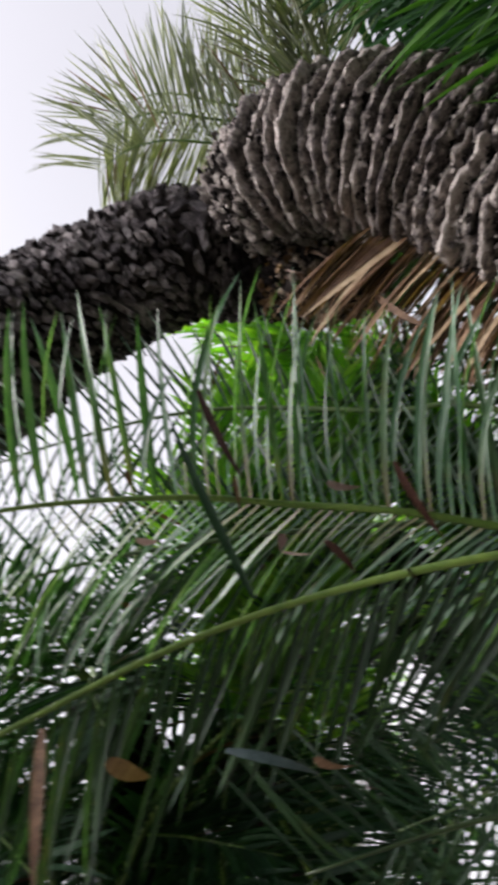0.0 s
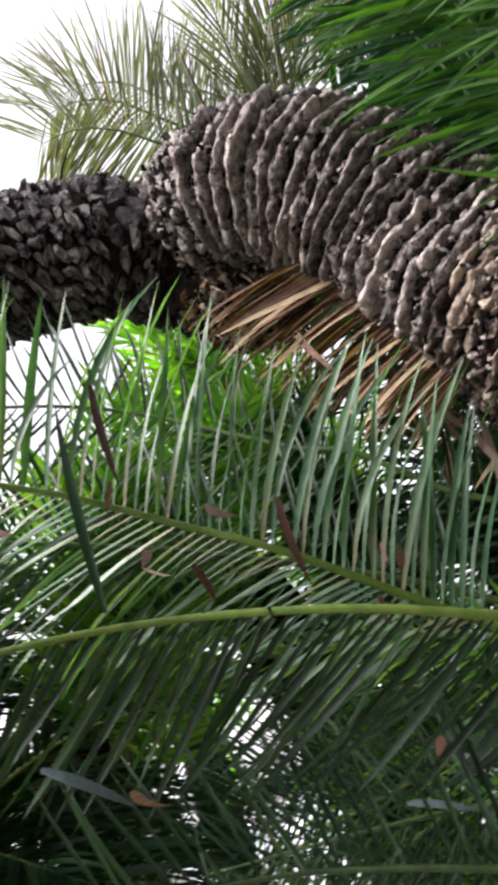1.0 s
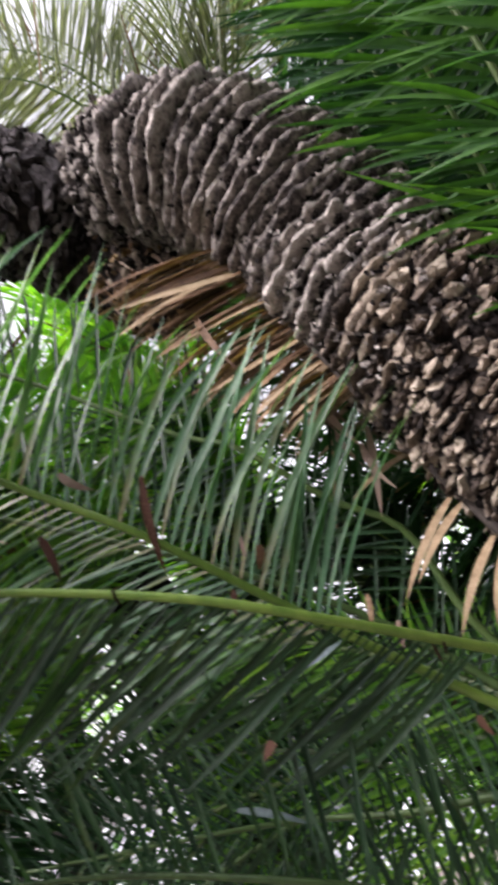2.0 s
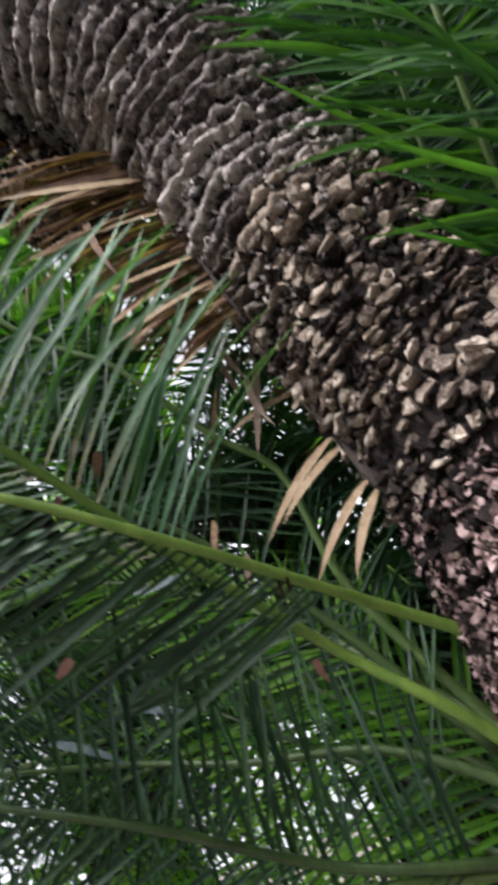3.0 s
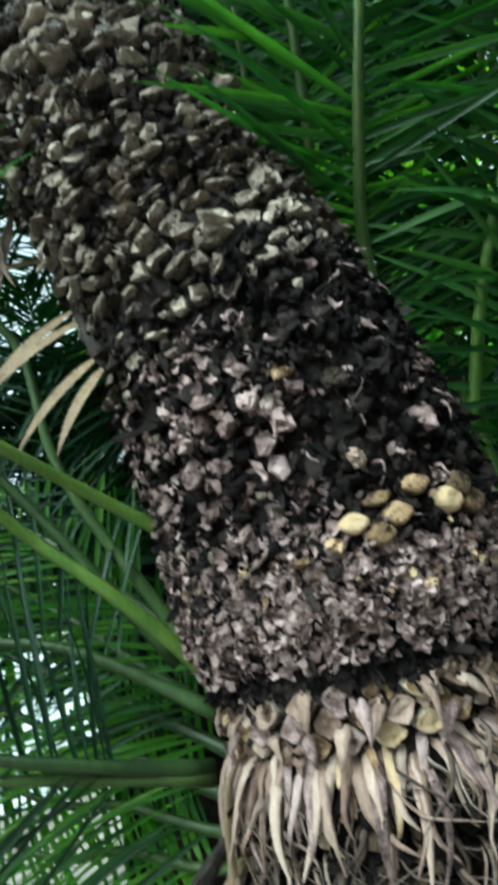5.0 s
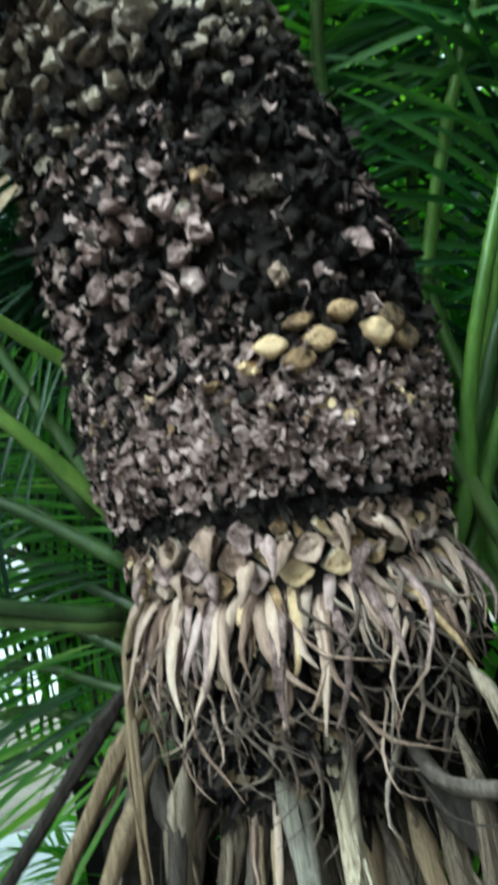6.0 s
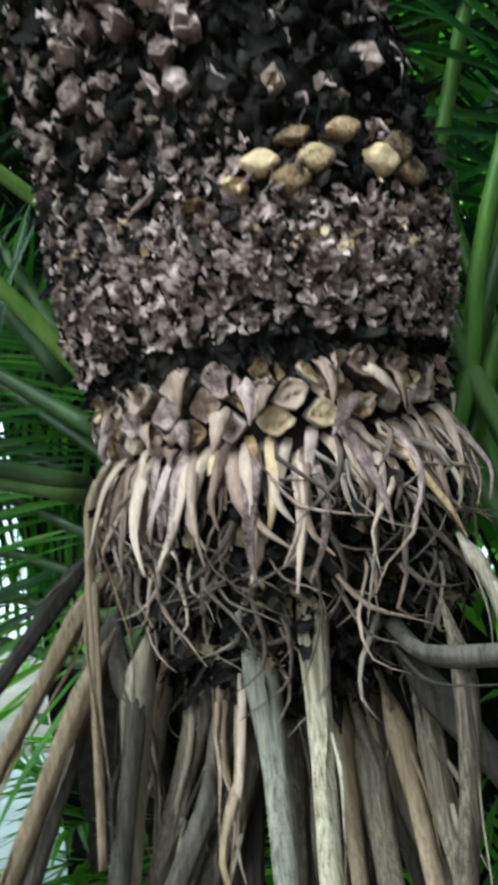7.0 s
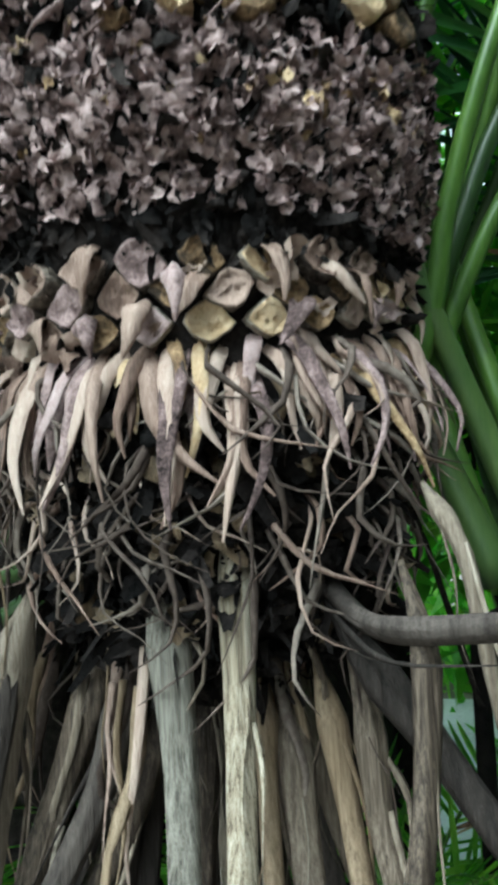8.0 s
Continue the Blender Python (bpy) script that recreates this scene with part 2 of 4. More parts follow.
BLADES = [leaflet_shape(d, s, t, 0.066) for d, s, t in ((0.05, 0.05, 0.2), (0.16, 0.1, -0.3), (0.28, 0.04, 0.5), (0.1, -0.05, 0.0), (0.2, 0.16, 0.7), (0.36, 0.08, -0.6))]
BLADE_MESHES = {}


def blade_mesh(i, mat):
    if (i, mat.name) not in BLADE_MESHES:
        BLADE_MESHES[i, mat.name] = mesh_from("leaflet", *BLADES[i], mat)
    return BLADE_MESHES[i, mat.name]


def frond(plant, points, facing, length=0.28, spacing=0.02, radius=0.006, leaf=None, stem=None, single=False, bare=0.12, angle=(62, 62), close=(28, 28), lift=(0.15, 0.15), mess=1.0, dry=0.012, thin=0.0, skyward=0.0,
          wide=0.7, ragged=0.05, label="", droop=0.0, name="frond", limit=999, sides=(-1, 1)):
    """A pinnate frond: its rachis runs through the points from base to tip, its upper face turned to facing.
    The leaflets of a near frond are single pieces, those of a far one are one mesh."""
    leaf, stem = leaf or LEAF, stem or RACHIS
    total = np.linalg.norm(np.diff(np.asarray(points), axis=0), axis=1).sum()
    path = spline(points, max(14, int(total / 0.04)))
    u = np.linspace(0, 1, len(path))
    v, f = tube(path, radius * (1.25 - u) * (1 + 0.5 * np.exp(-u * 14)), 8, 0.8)
    rachis = part(name, mesh_from(name, v, f, stem), plant, label)
    t, _, _ = frames(path)
    n = int(total * (1 - bare) / spacing)
    shapes, mats = [], []
    for k in range(n):
        w = bare + (1 - bare) * (k + 0.5) / n
        i = w * (len(path) - 1)
        p = np.array([np.interp(i, np.arange(len(path)), path[:, c]) for c in range(3)])
        tan = unit(t[int(i)])
        up = unit(np.asarray(facing) - tan * (np.asarray(facing) @ tan))
        for side in sides:
            if rng.random() < max(ragged, thin * (1 - 1.5 * w)):
                continue
            across = cross(up, tan) * side
            a = radians(angle[side < 0] - close[side < 0] * w ** 1.6 + rng.normal() * 3.5 * mess)
            d = unit(tan * math.cos(a) + across * math.sin(a) + up * (lift[side < 0] + rng.normal() * 0.07 * mess) + np.array((0, 0, -droop * rng.uniform(0.3, 1.7))))
            z = unit(up + across * rng.normal() * 0.3 + tan * rng.normal() * 0.35 + np.array((0, 0, skyward)))
            z = unit(z - d * (z @ d))
            size = length * (0.45 + 0.55 * math.sin(math.pi * min(1, 0.22 + 0.72 * w)) ** 0.7) * rng.uniform(0.86, 1.08)
            if rng.random() < 0.04:
                size *= rng.uniform(0.3, 0.7)
            shapes.append((int(rng.integers(len(BLADES))), LEAF_DEAD if rng.random() < dry else leaf))
            mats.append(basis(d * size, cross(z, d) * 0.28 * wide * rng.uniform(0.85, 1.15) * (1 if side > 0 else -1), z * size, p + across * radius * 0.6))
    rest = list(range(len(mats)))
    if single:
        for i in rest[:limit]:
            ob = part("leaflet", blade_mesh(*shapes[i]), rachis)
            ob.matrix_basis = Matrix(mats[i].tolist())
        rest = rest[limit:]
    for kind in (leaf, LEAF_DEAD) if leaf != LEAF_DEAD else (leaf,):
        own = [i for i in rest if shapes[i][1] == kind]
        if own:
            v, f = joined([BLADES[shapes[i][0]] for i in own], [mats[i] for i in own])
            tagged(part("foliage", mesh_from("foliage", v, f, kind), rachis), kind="stuff")
    return rachis


def thing(name, place, label, category, group="", kind=""):
    ob = new(name)
    ob.empty_display_size = 0.1
    ob.location = place
    return tagged(ob, label, category, group, kind)


def rooted(name, label, category, group="", kind=""):
    """A thing whose parts are given in the place's own metres."""
    return thing(name, (0, 0, 0), label, category, group, kind)


# ---------------------------------------------------------------- ground
def ground():
    bm = bmesh.new()
    bmesh.ops.create_grid(bm, x_segments=60, y_segments=60, size=1.0)
    for v in bm.verts:
        r = max(abs(v.co.x), abs(v.co.y))
        s = 6 * r + 394 * r ** 6
        v.co.x, v.co.y = v.co.x / max(r, 1e-6) * s, v.co.y / max(r, 1e-6) * s
        v.co.z = 0.06 * noise.noise(Vector((v.co.x * 0.5, v.co.y * 0.5, 0)))
    me = bpy.data.meshes.new("ground")
    bm.to_mesh(me)
    bm.free()
    me.materials.append(SOIL)
    me.shade_smooth()
    return tagged(new("ground", me), "pale dry soil with leaf litter under the cycads", "ground", kind="structure")


ground()

# ---------------------------------------------------------------- the drooping cycad
cycad = rooted("cycad", "old cycad with a drooping knobbly grey-brown trunk and hanging crown", "cycad")

AXIS = np.array([
    (0.739, 1.133, 3.414, 0.115), (0.818, 1.009, 3.357, 0.150), (0.921, 0.921, 3.238, 0.163), (0.992, 0.883, 3.113, 0.165), (1.036, 0.863, 2.983, 0.168),
    (1.067, 0.835, 2.786, 0.168), (1.098, 0.783, 2.593, 0.172), (1.132, 0.740, 2.423, 0.176), (1.152, 0.699, 2.306, 0.182), (1.190, 0.678, 2.133, 0.202),
    (1.232, 0.676, 2.013, 0.214), (1.250, 0.682, 1.883, 0.216), (1.252, 0.682, 1.780, 0.185), (1.276, 0.691, 1.669, 0.178), (1.298, 0.717, 1.541, 0.150), (1.308, 0.735, 1.442, 0.09)])
BACK_AXIS = np.array([
    (-1.9, 1.75, 2.7, 0.29), (-1.0, 1.62, 3.3, 0.265), (-0.205, 1.521, 3.572, 0.235), (0.061, 1.459, 3.597, 0.212), (0.261, 1.421, 3.617, 0.186), (0.467, 1.370, 3.597, 0.176), (0.64, 1.33, 3.56, 0.172), (0.76, 1.36, 3.47, 0.14),
    (0.85, 1.33, 3.37, 0.135), (0.91, 1.26, 3.25, 0.145), (0.945, 1.23, 3.12, 0.07)])


class Limb:
    """A bent, tapering limb; its skin is addressed by the way along it and the angle round it."""

    def __init__(self, axis, count):
        s = spline(axis, count)
        self.path, self.radii, self.fr = s[:, :3], s[:, 3], frames(s[:, :3])
        self.s = np.r_[0, np.cumsum(np.linalg.norm(np.diff(self.path, axis=0), axis=1))]
        self.length = self.s[-1]

    def at(self, table, s):
        return np.stack([np.interp(s, self.s, table[:, c]) for c in range(3)], -1)

    def skin(self, s, g, out=0.0):
        s, g = np.asarray(s, float), np.asarray(g, float)
        o = np.cos(g)[..., None] * self.at(self.fr[1], s) + np.sin(g)[..., None] * self.at(self.fr[2], s)
        return self.at(self.path, s) + o * (np.interp(s, self.s, self.radii) + out)[..., None]

    def place(self, s, g):
        """A point of the skin, and the directions round it, along it and out of it."""
        p, q = self.skin(s, g), self.skin(s + 0.01, g)
        along = unit(q - p)
        o = unit(p - self.at(self.path, s))
        x = unit(cross(along, o))
        return p, x, along, unit(cross(x, along))


def core(limb_, sides=96):
    n = len(limb_.path)
    s, g = np.meshgrid(limb_.s, np.linspace(0, 2 * math.pi, sides, endpoint=False), indexing="ij")
    flat = limb_.skin(s, g).reshape(-1, 3)
    out = np.array([0.006 * noise.noise(Vector(p * 18)) + 0.005 * noise.noise(Vector(p * 55)) + 0.004 * noise.noise(Vector(p * 120)) - 0.004 for p in flat]).reshape(n, sides)
    v = limb_.skin(s, g, out).reshape(-1, 3)
    f = [(i * sides + j, i * sides + (j + 1) % sides, (i + 1) * sides + (j + 1) % sides, (i + 1) * sides + j) for i in range(n - 1) for j in range(sides)]
    f.append(tuple(range(sides))[::-1])
    f.append(tuple((n - 1) * sides + j for j in range(sides)))
    return v, f


def ripple(u, v, k):
    """Soft random waves over a grid, about -1 to 1, k of them to the unit."""
    total = 0.0
    for _ in range(6):
        a, f = rng.uniform(0, 6.283), k * rng.uniform(0.6, 1.5)
        total = total + np.sin(f * (u * math.cos(a) + v * math.sin(a)) + rng.uniform(0, 6.283))
    return total * 0.33


def rib_wave(s, g):
    """How far the rings of leaf bases stray along the trunk."""
    return 0.016 * np.sin(g + 2.6 * s + 0.6) + 0.007 * np.sin(2 * g + 5 * s) + 0.004 * np.sin(5 * g + 9 * s)


def ridge_piece(limb_, s, g, half, along, tall, shear, nu=27, nv=10):
    """A long leaf base pressed into a ring: an almond-shaped, gnarled strand of a rope that runs round the trunk."""
    x, y = np.meshgrid(np.linspace(-1, 1, nu), np.linspace(-1, 1, nv))
    low, mid, fine = ripple(x * half, y * along, 45), ripple(x * half, y * along, 130), ripple(x * half, y * along, 380)
    wide = along * (1 - 0.45 * np.abs(x) ** 5) * (1 + 0.18 * low + 0.08 * mid)
    prof = np.clip(1 - np.abs(y) ** 2.4, 0, 1) ** 0.8 * (1 - np.abs(x) ** 10)
    h = tall * prof * (0.9 + 0.25 * low + 0.3 * y) + (0.0065 * mid + 0.004 * fine) * (0.25 + 0.75 * prof) - 0.016 * (1 - prof) ** 3
    r = np.interp(s, limb_.s, limb_.radii) + tall * 0.5
    gg = g + x * half / r
    v = limb_.skin(np.clip(s + y * wide + shear * x + rib_wave(s, gg), 0, limb_.length), gg, h).reshape(-1, 3)
    i, j = (k.ravel() for k in np.meshgrid(np.arange(nv - 1), np.arange(nu - 1), indexing="ij"))
    return v, np.stack([i * nu + j, i * nu + j + 1, (i + 1) * nu + j + 1, (i + 1) * nu + j], 1)


def ridges(limb_, s0, s1, step, wide, tall, mat, spread=0.45, twist=0.4):
    """Rings of such strands, each ring a rope of its own with a dark groove on both sides."""
    out, s = [], s0
    while s < s1:
        r = np.interp(s, limb_.s, limb_.radii) + tall * 0.5
        n = max(4, round(2 * math.pi * r / wide))
        cuts = np.cumsum(rng.uniform(1 - spread, 1 + spread, n))
        cuts = cuts / cuts[-1] * 2 * math.pi
        turn, strong = rng.uniform(0, 6.28), rng.uniform(0.8, 1.2)
        for c, w in zip(cuts, np.diff(np.r_[0, cuts]) * r):
            g = c - w / r / 2 + turn
            out.append((ridge_piece(limb_, s + rng.normal() * step * 0.05, g, w * 0.62, step * rng.uniform(0.4, 0.47), tall * strong * rng.uniform(0.75, 1.2), step * twist * rng.uniform(0.3, 1.0)), mat))
        s += step * rng.uniform(0.86, 1.12)
    return out


def scale_piece(limb_, s, g, round_, along, tall, power=2.0, steep=3.0, tilt=0.0, spin=0.0, rough=0.15, dent=0.0, nu=8, nv=6, deform=0.65):
    """A worn leaf base on the skin of a limb: a blunt, uneven plateau of rhombic to squarish outline, its foot sunk in the fibre."""
    x, y = (np.sign(k) * (1 - (1 - np.abs(k)) ** 1.9) for k in np.meshgrid(np.linspace(-1, 1, nu), np.linspace(-1, 1, nv)))
    m = np.maximum(np.abs(x), np.abs(y))
    k = m / ((np.abs(x) ** power + np.abs(y) ** power) ** (1 / power) + 1e-9)
    x, y = x * k, y * k
    wob, fine = 0.95 * ripple(x, y, 2.2), 0.75 * ripple(x, y, 5.0)
    x, y = x * (1 + 0.35 * deform * wob) + 0.1 * deform * fine, y * (1 + 0.3 * deform * wob) - 0.1 * deform * fine
    h = tall * ((1 - m ** steep) * (1 + tilt * y + 1.3 * rough * wob + 2.2 * rough * fine) - dent * np.exp(-(m / 0.5) ** 2)) - 0.012 * (m > 0.99)
    c, d = math.cos(spin), math.sin(spin)
    u, w = x * round_ * c - y * along * d, x * round_ * d + y * along * c
    r = np.interp(s, limb_.s, limb_.radii) + tall * 0.5
    v = limb_.skin(np.clip(s + w, 0, limb_.length), g + u / r, h).reshape(-1, 3)
    i, j = (k.ravel() for k in np.meshgrid(np.arange(nv - 1), np.arange(nu - 1), indexing="ij"))
    f = np.stack([i * nu + j, i * nu + j + 1, (i + 1) * nu + j + 1, (i + 1) * nu + j], 1)
    return v, f


def chip_piece(limb_, s, g, round_, along, tall, spin=0.0):
    """A flat-topped, angular plate of old leaf base with broken corners, tilted a little."""
    n = int(rng.integers(5, 8))
    a = 2 * math.pi * (np.arange(n) + rng.uniform(-0.3, 0.3, n)) / n + rng.uniform(0, 6)
    m = rng.uniform(0.82, 1.12, n) / np.maximum(np.abs(np.cos(a)), np.abs(np.sin(a))) ** 0.8
    x, y = m * np.cos(a), m * np.sin(a)
    lean, sag = rng.normal() * 0.35, rng.uniform(-0.1, 0.9)
    xs, ys, hs = [], [], []
    for k, h in ((1.0, -1.0), (1.0, 0.55), (0.88, 1.0), (0.45, 1.08)):
        xs.append(x * k + rng.normal(size=n) * 0.03)
        ys.append(y * k + rng.normal(size=n) * 0.03)
        hs.append(tall * (h + (0.3 * rng.normal(size=n) + sag * y * k + lean * x * k) * (h > 0)))
    x, y, h = np.concatenate(xs), np.concatenate(ys), np.concatenate(hs)
    c, d = math.cos(spin), math.sin(spin)
    r = np.interp(s, limb_.s, limb_.radii) + tall * 0.5
    v = limb_.skin(np.clip(s + x * round_ * d + y * along * c, 0, limb_.length), g + (x * round_ * c - y * along * d) / r, h)
    f = [(i * n + j, i * n + (j + 1) % n, (i + 1) * n + (j + 1) % n, (i + 1) * n + j) for i in range(3) for j in range(n)]
    f.append(tuple(3 * n + j for j in range(n)))
    return v, f


def cut_base(limb_, s, g, round_, along, tall, spin=0.0):
    """A cut leaf base: a rhomb with a raised, ragged rim and a hollowed face of another colour."""
    n, rings = 16, ((1.0, -0.9), (0.97, 0.35), (0.9, 1.0), (0.78, 1.0), (0.62, 0.72), (0.35, 0.62), (0.12, 0.75))
    seed = rng.uniform(0, 100, 3)
    sw, gw, hw = [], [], []
    r0 = np.interp(s, limb_.s, limb_.radii)
    lean, sag = rng.normal() * 0.25, rng.uniform(0.3, 0.9)
    for k, h in rings:
        for j in range(n):
            a = 2 * math.pi * j / n
            c, d = math.cos(a), math.sin(a)
            m = (abs(c) ** 1.22 + abs(d) ** 1.22) ** (-1 / 1.22) * k
            wob = noise.noise(Vector((c * 1.2 + seed[0], d * 1.2 + seed[1], k)))
            fine = noise.noise(Vector((c * 3 + seed[1], d * 3 + seed[2], k * 4)))
            x, y = m * c * (1 + 0.16 * wob), m * d * (1 + 0.16 * wob)
            sw.append(s + (x * math.sin(spin) * round_ + y * math.cos(spin) * along))
            gw.append(g + (x * math.cos(spin) * round_ - y * math.sin(spin) * along) / r0)
            hw.append(tall * (h + 0.45 * fine + 0.4 * wob + sag * y * k + lean * x * k))
    v = limb_.skin(np.array(sw), np.array(gw), np.array(hw))
    f = [(i * n + j, i * n + (j + 1) % n, (i + 1) * n + (j + 1) % n, (i + 1) * n + j) for i in range(len(rings) - 1) for j in range(n)]
    f.append(tuple((len(rings) - 1) * n + j for j in range(n)))
    return v, f, n


def rows(limb_, s0, s1, step, wide, mat, tall, cover=1.0, holes=0.0, jit=0.2, power=2.0, steep=3.0, tilt=0.2, rough=0.2, dent=0.0, shear=0.0, spread=0.25, nu=8, nv=6, stagger=True, spin=0.0, chip=False):
    """Rings of leaf bases along a stretch of a limb."""
    out, k, s = [], 0, s0
    while s < s1:
        r = np.interp(s, limb_.s, limb_.radii) + tall * 0.5
        n = max(5, round(2 * math.pi * r / wide))
        cuts = np.cumsum(rng.uniform(1 - spread, 1 + spread, n))
        cuts = cuts / cuts[-1] * 2 * math.pi
        widths = np.diff(np.r_[0, cuts]) * r
        turn = (k % 2) * math.pi / n if stagger else rng.uniform(0, 6)
        for c, w in zip(cuts, widths):
            if rng.random() < holes:
                continue
            g = c - w / r / 2 + turn
            ss = s + rng.normal() * step * jit + shear * math.sin(g * 2 + s * 9) + 0.3 * step * math.sin(3 * g + 5 * s) + (float(rib_wave(s, g)) if limb_ is main else 0.0)
            if chip:
                out.append((chip_piece(limb_, ss, g, w * 0.5 * cover, step * 0.5 * cover * rng.uniform(1 - spread, 1 + spread * 0.6), tall * rng.uniform(0.6, 1.3), spin + rng.normal() * jit), mat))
                continue
            out.append((scale_piece(limb_, ss, g, w * 0.52 * cover, step * 0.52 * cover * rng.uniform(1 - spread, 1 + spread * 0.6), tall * rng.uniform(1 - 1.6 * spread, 1 + spread),
                                    power * rng.uniform(0.85, 1.25), steep, tilt, spin + rng.normal() * jit * 0.6, rough, dent, nu, nv), mat))
        s += step * rng.uniform(0.92, 1.08)
        k += 1
    return out


def nodules(limb_, s0, s1, count, size, mat, out=0.006, g0=0.0, g1=6.283, lean=0.5):
    """Crumbled, knobbly lumps of old leaf bases that sit on the skin, of any turn."""
    made, a, b = [], np.linspace(0, 2 * math.pi, 7, endpoint=False), (0.35, 0.9, 0.75, 0.25)
    for _ in range(count):
        p, x, y, z = limb_.place(rng.uniform(s0, s1), rng.uniform(g0, g1))
        turn = rng.uniform(0, 6.283)
        u, w = x * math.cos(turn) + y * math.sin(turn), y * math.cos(turn) - x * math.sin(turn)
        n = unit(z + u * rng.normal() * lean + w * rng.normal() * lean)
        u = unit(u - n * (u @ n))
        w = cross(n, u)
        L = size * rng.uniform(0.55, 1.6)
        long_, wide, tall = L, L * rng.uniform(0.45, 0.95), L * rng.uniform(0.4, 1.1)
        c = p + z * out * rng.uniform(-0.6, 1.0)
        v = []
        for k, ring in enumerate(b):
            q = rng.uniform(0.6, 1.4, 7) * ring
            h = tall * (k / 3 - 0.4) + rng.normal(size=7) * tall * 0.16
            v += [c + u * long_ * q[j] * math.cos(a[j]) + w * wide * q[j] * math.sin(a[j]) + n * h[j] for j in range(7)]
        f = [(k * 7 + j, k * 7 + (j + 1) % 7, k * 7 + 7 + (j + 1) % 7, k * 7 + 7 + j) for k in range(3) for j in range(7)]
        f.append(tuple(21 + j for j in range(7)))
        made.append(((np.array(v), f), mat))
    return made


def crumples(limb_, s0, s1, count, size, mat, out=0.01, g0=0.0, g1=6.283):
    """Crumpled, curled scraps of papery bract that stand close on the skin."""
    made = []
    a, b = (k.ravel() for k in np.meshgrid(np.linspace(-1, 1, 5), np.linspace(-1, 1, 5)))
    k = np.maximum(np.abs(a), np.abs(b)) / (np.hypot(a, b) + 1e-9)
    f = [(i * 5 + j, i * 5 + j + 1, i * 5 + j + 6, i * 5 + j + 5) for i in range(4) for j in range(4)]
    for _ in range(count):
        p, x, y, z = limb_.place(rng.uniform(s0, s1), rng.uniform(g0, g1))
        turn = rng.uniform(0, 6.283)
        u, w = x * math.cos(turn) + y * math.sin(turn), y * math.cos(turn) - x * math.sin(turn)
        n = unit(z + u * rng.normal() * 0.7 + w * rng.normal() * 0.7)
        u = unit(u - n * (u @ n))
        w = cross(n, u)
        L = size * rng.uniform(0.5, 1.5)
        wide = L * rng.uniform(0.4, 0.9)
        ph = rng.uniform(0, 6.283, 4)
        h = L * (rng.uniform(-0.7, 0.5) * a * a + rng.uniform(-0.6, 0.4) * b * b + 0.32 * np.sin(2.8 * a + ph[0]) * np.sin(3.1 * b + ph[1]) + 0.2 * rng.normal(size=25))
        q = k * (1 + 0.25 * np.sin(2 * np.arctan2(b, a) + ph[2]) + 0.15 * np.sin(3 * np.arctan2(b, a) + ph[3]))
        made.append(((p + z * out * rng.uniform(0.1, 1.0) + np.outer(a * q * L * (1 + 0.08 * rng.normal(size=25)), u) + np.outer(b * q * wide * (1 + 0.08 * rng.normal(size=25)), w) + np.outer(h, n), f), mat))
    return made


def lay(pieces, parent, single, name, label=""):
    if single:
        for (v, f), mat in pieces:
            part(name, mesh_from(name, v, f, mat, mat == GREY_BASE), parent)
        return
    for mat in {p[1].name: p[1] for p in pieces}.values():
        own = [p[0] for p in pieces if p[1] == mat]
        v, f = joined(own, [np.eye(4)] * len(own))
        rest = {"nodule": "bark_rubble", "leaf_stub": "bark_rubble"}.get(name, "bract_litter")
        tagged(part(rest, mesh_from(rest, v, f, mat), parent, label), kind="stuff")


def flakes(limb_, s0, s1, count, size, mat, out=0.01, g0=0.0, g1=6.283):
    """Torn, curled chips of old bracts that stand off the skin."""
    made = []
    for _ in range(count):
        p, x, y, z = limb_.place(rng.uniform(s0, s1), rng.uniform(g0, g1))
        a = rng.normal() * 0.9
        d = unit(y * math.cos(a) + x * math.sin(a) + z * rng.uniform(-0.2, 0.32))
        w = unit(cross(d, z + x * rng.normal() * 0.6))
        L, n = size * rng.uniform(0.6, 2.0), unit(cross(w, d))
        curl, half = rng.uniform(-0.9, 1.1), L * rng.uniform(0.16, 0.42)
        v = []
        for u in (0, 0.35, 0.7, 1.0):
            c = p + z * (out * rng.uniform(0.2, 1)) + d * L * u + n * curl * L * u * u
            b = half * (1 - 0.65 * u) * rng.uniform(0.7, 1.2)
            v += [c - w * b + n * b * 0.3, c + n * rng.normal() * 0.06 * L, c + w * b + n * b * 0.3]
        f = [(i * 3 + j, i * 3 + j + 1, i * 3 + j + 4, i * 3 + j + 3) for i in range(3) for j in (0, 1)]
        made.append(((np.array(v), f), mat))
    return made


def strap(p, dirs, length, r0, flat, mat, name, parent, sides=6, stations=10):
    """A tapering dry strap that leaves p and follows the directions one after another."""
    pts = [p]
    for d in dirs:
        pts.append(pts[-1] + unit(d) * length / len(dirs))
    u = np.linspace(0, 1, stations)
    v, f = tube(spline(pts, stations), r0 * (1.0 + 0.25 * np.sin(u * 3.0 + 0.5)) * (1 - u ** 1.15) + r0 * 0.1, sides, flat, 0.0, 0.2, rng.normal() * 1.6)
    return part(name, mesh_from(name, v, f, mat), parent)


main, back = Limb(AXIS, 170), Limb(BACK_AXIS, 140)
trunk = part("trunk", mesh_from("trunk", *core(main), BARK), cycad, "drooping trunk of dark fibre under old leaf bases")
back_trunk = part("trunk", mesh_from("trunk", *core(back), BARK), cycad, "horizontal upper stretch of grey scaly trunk")

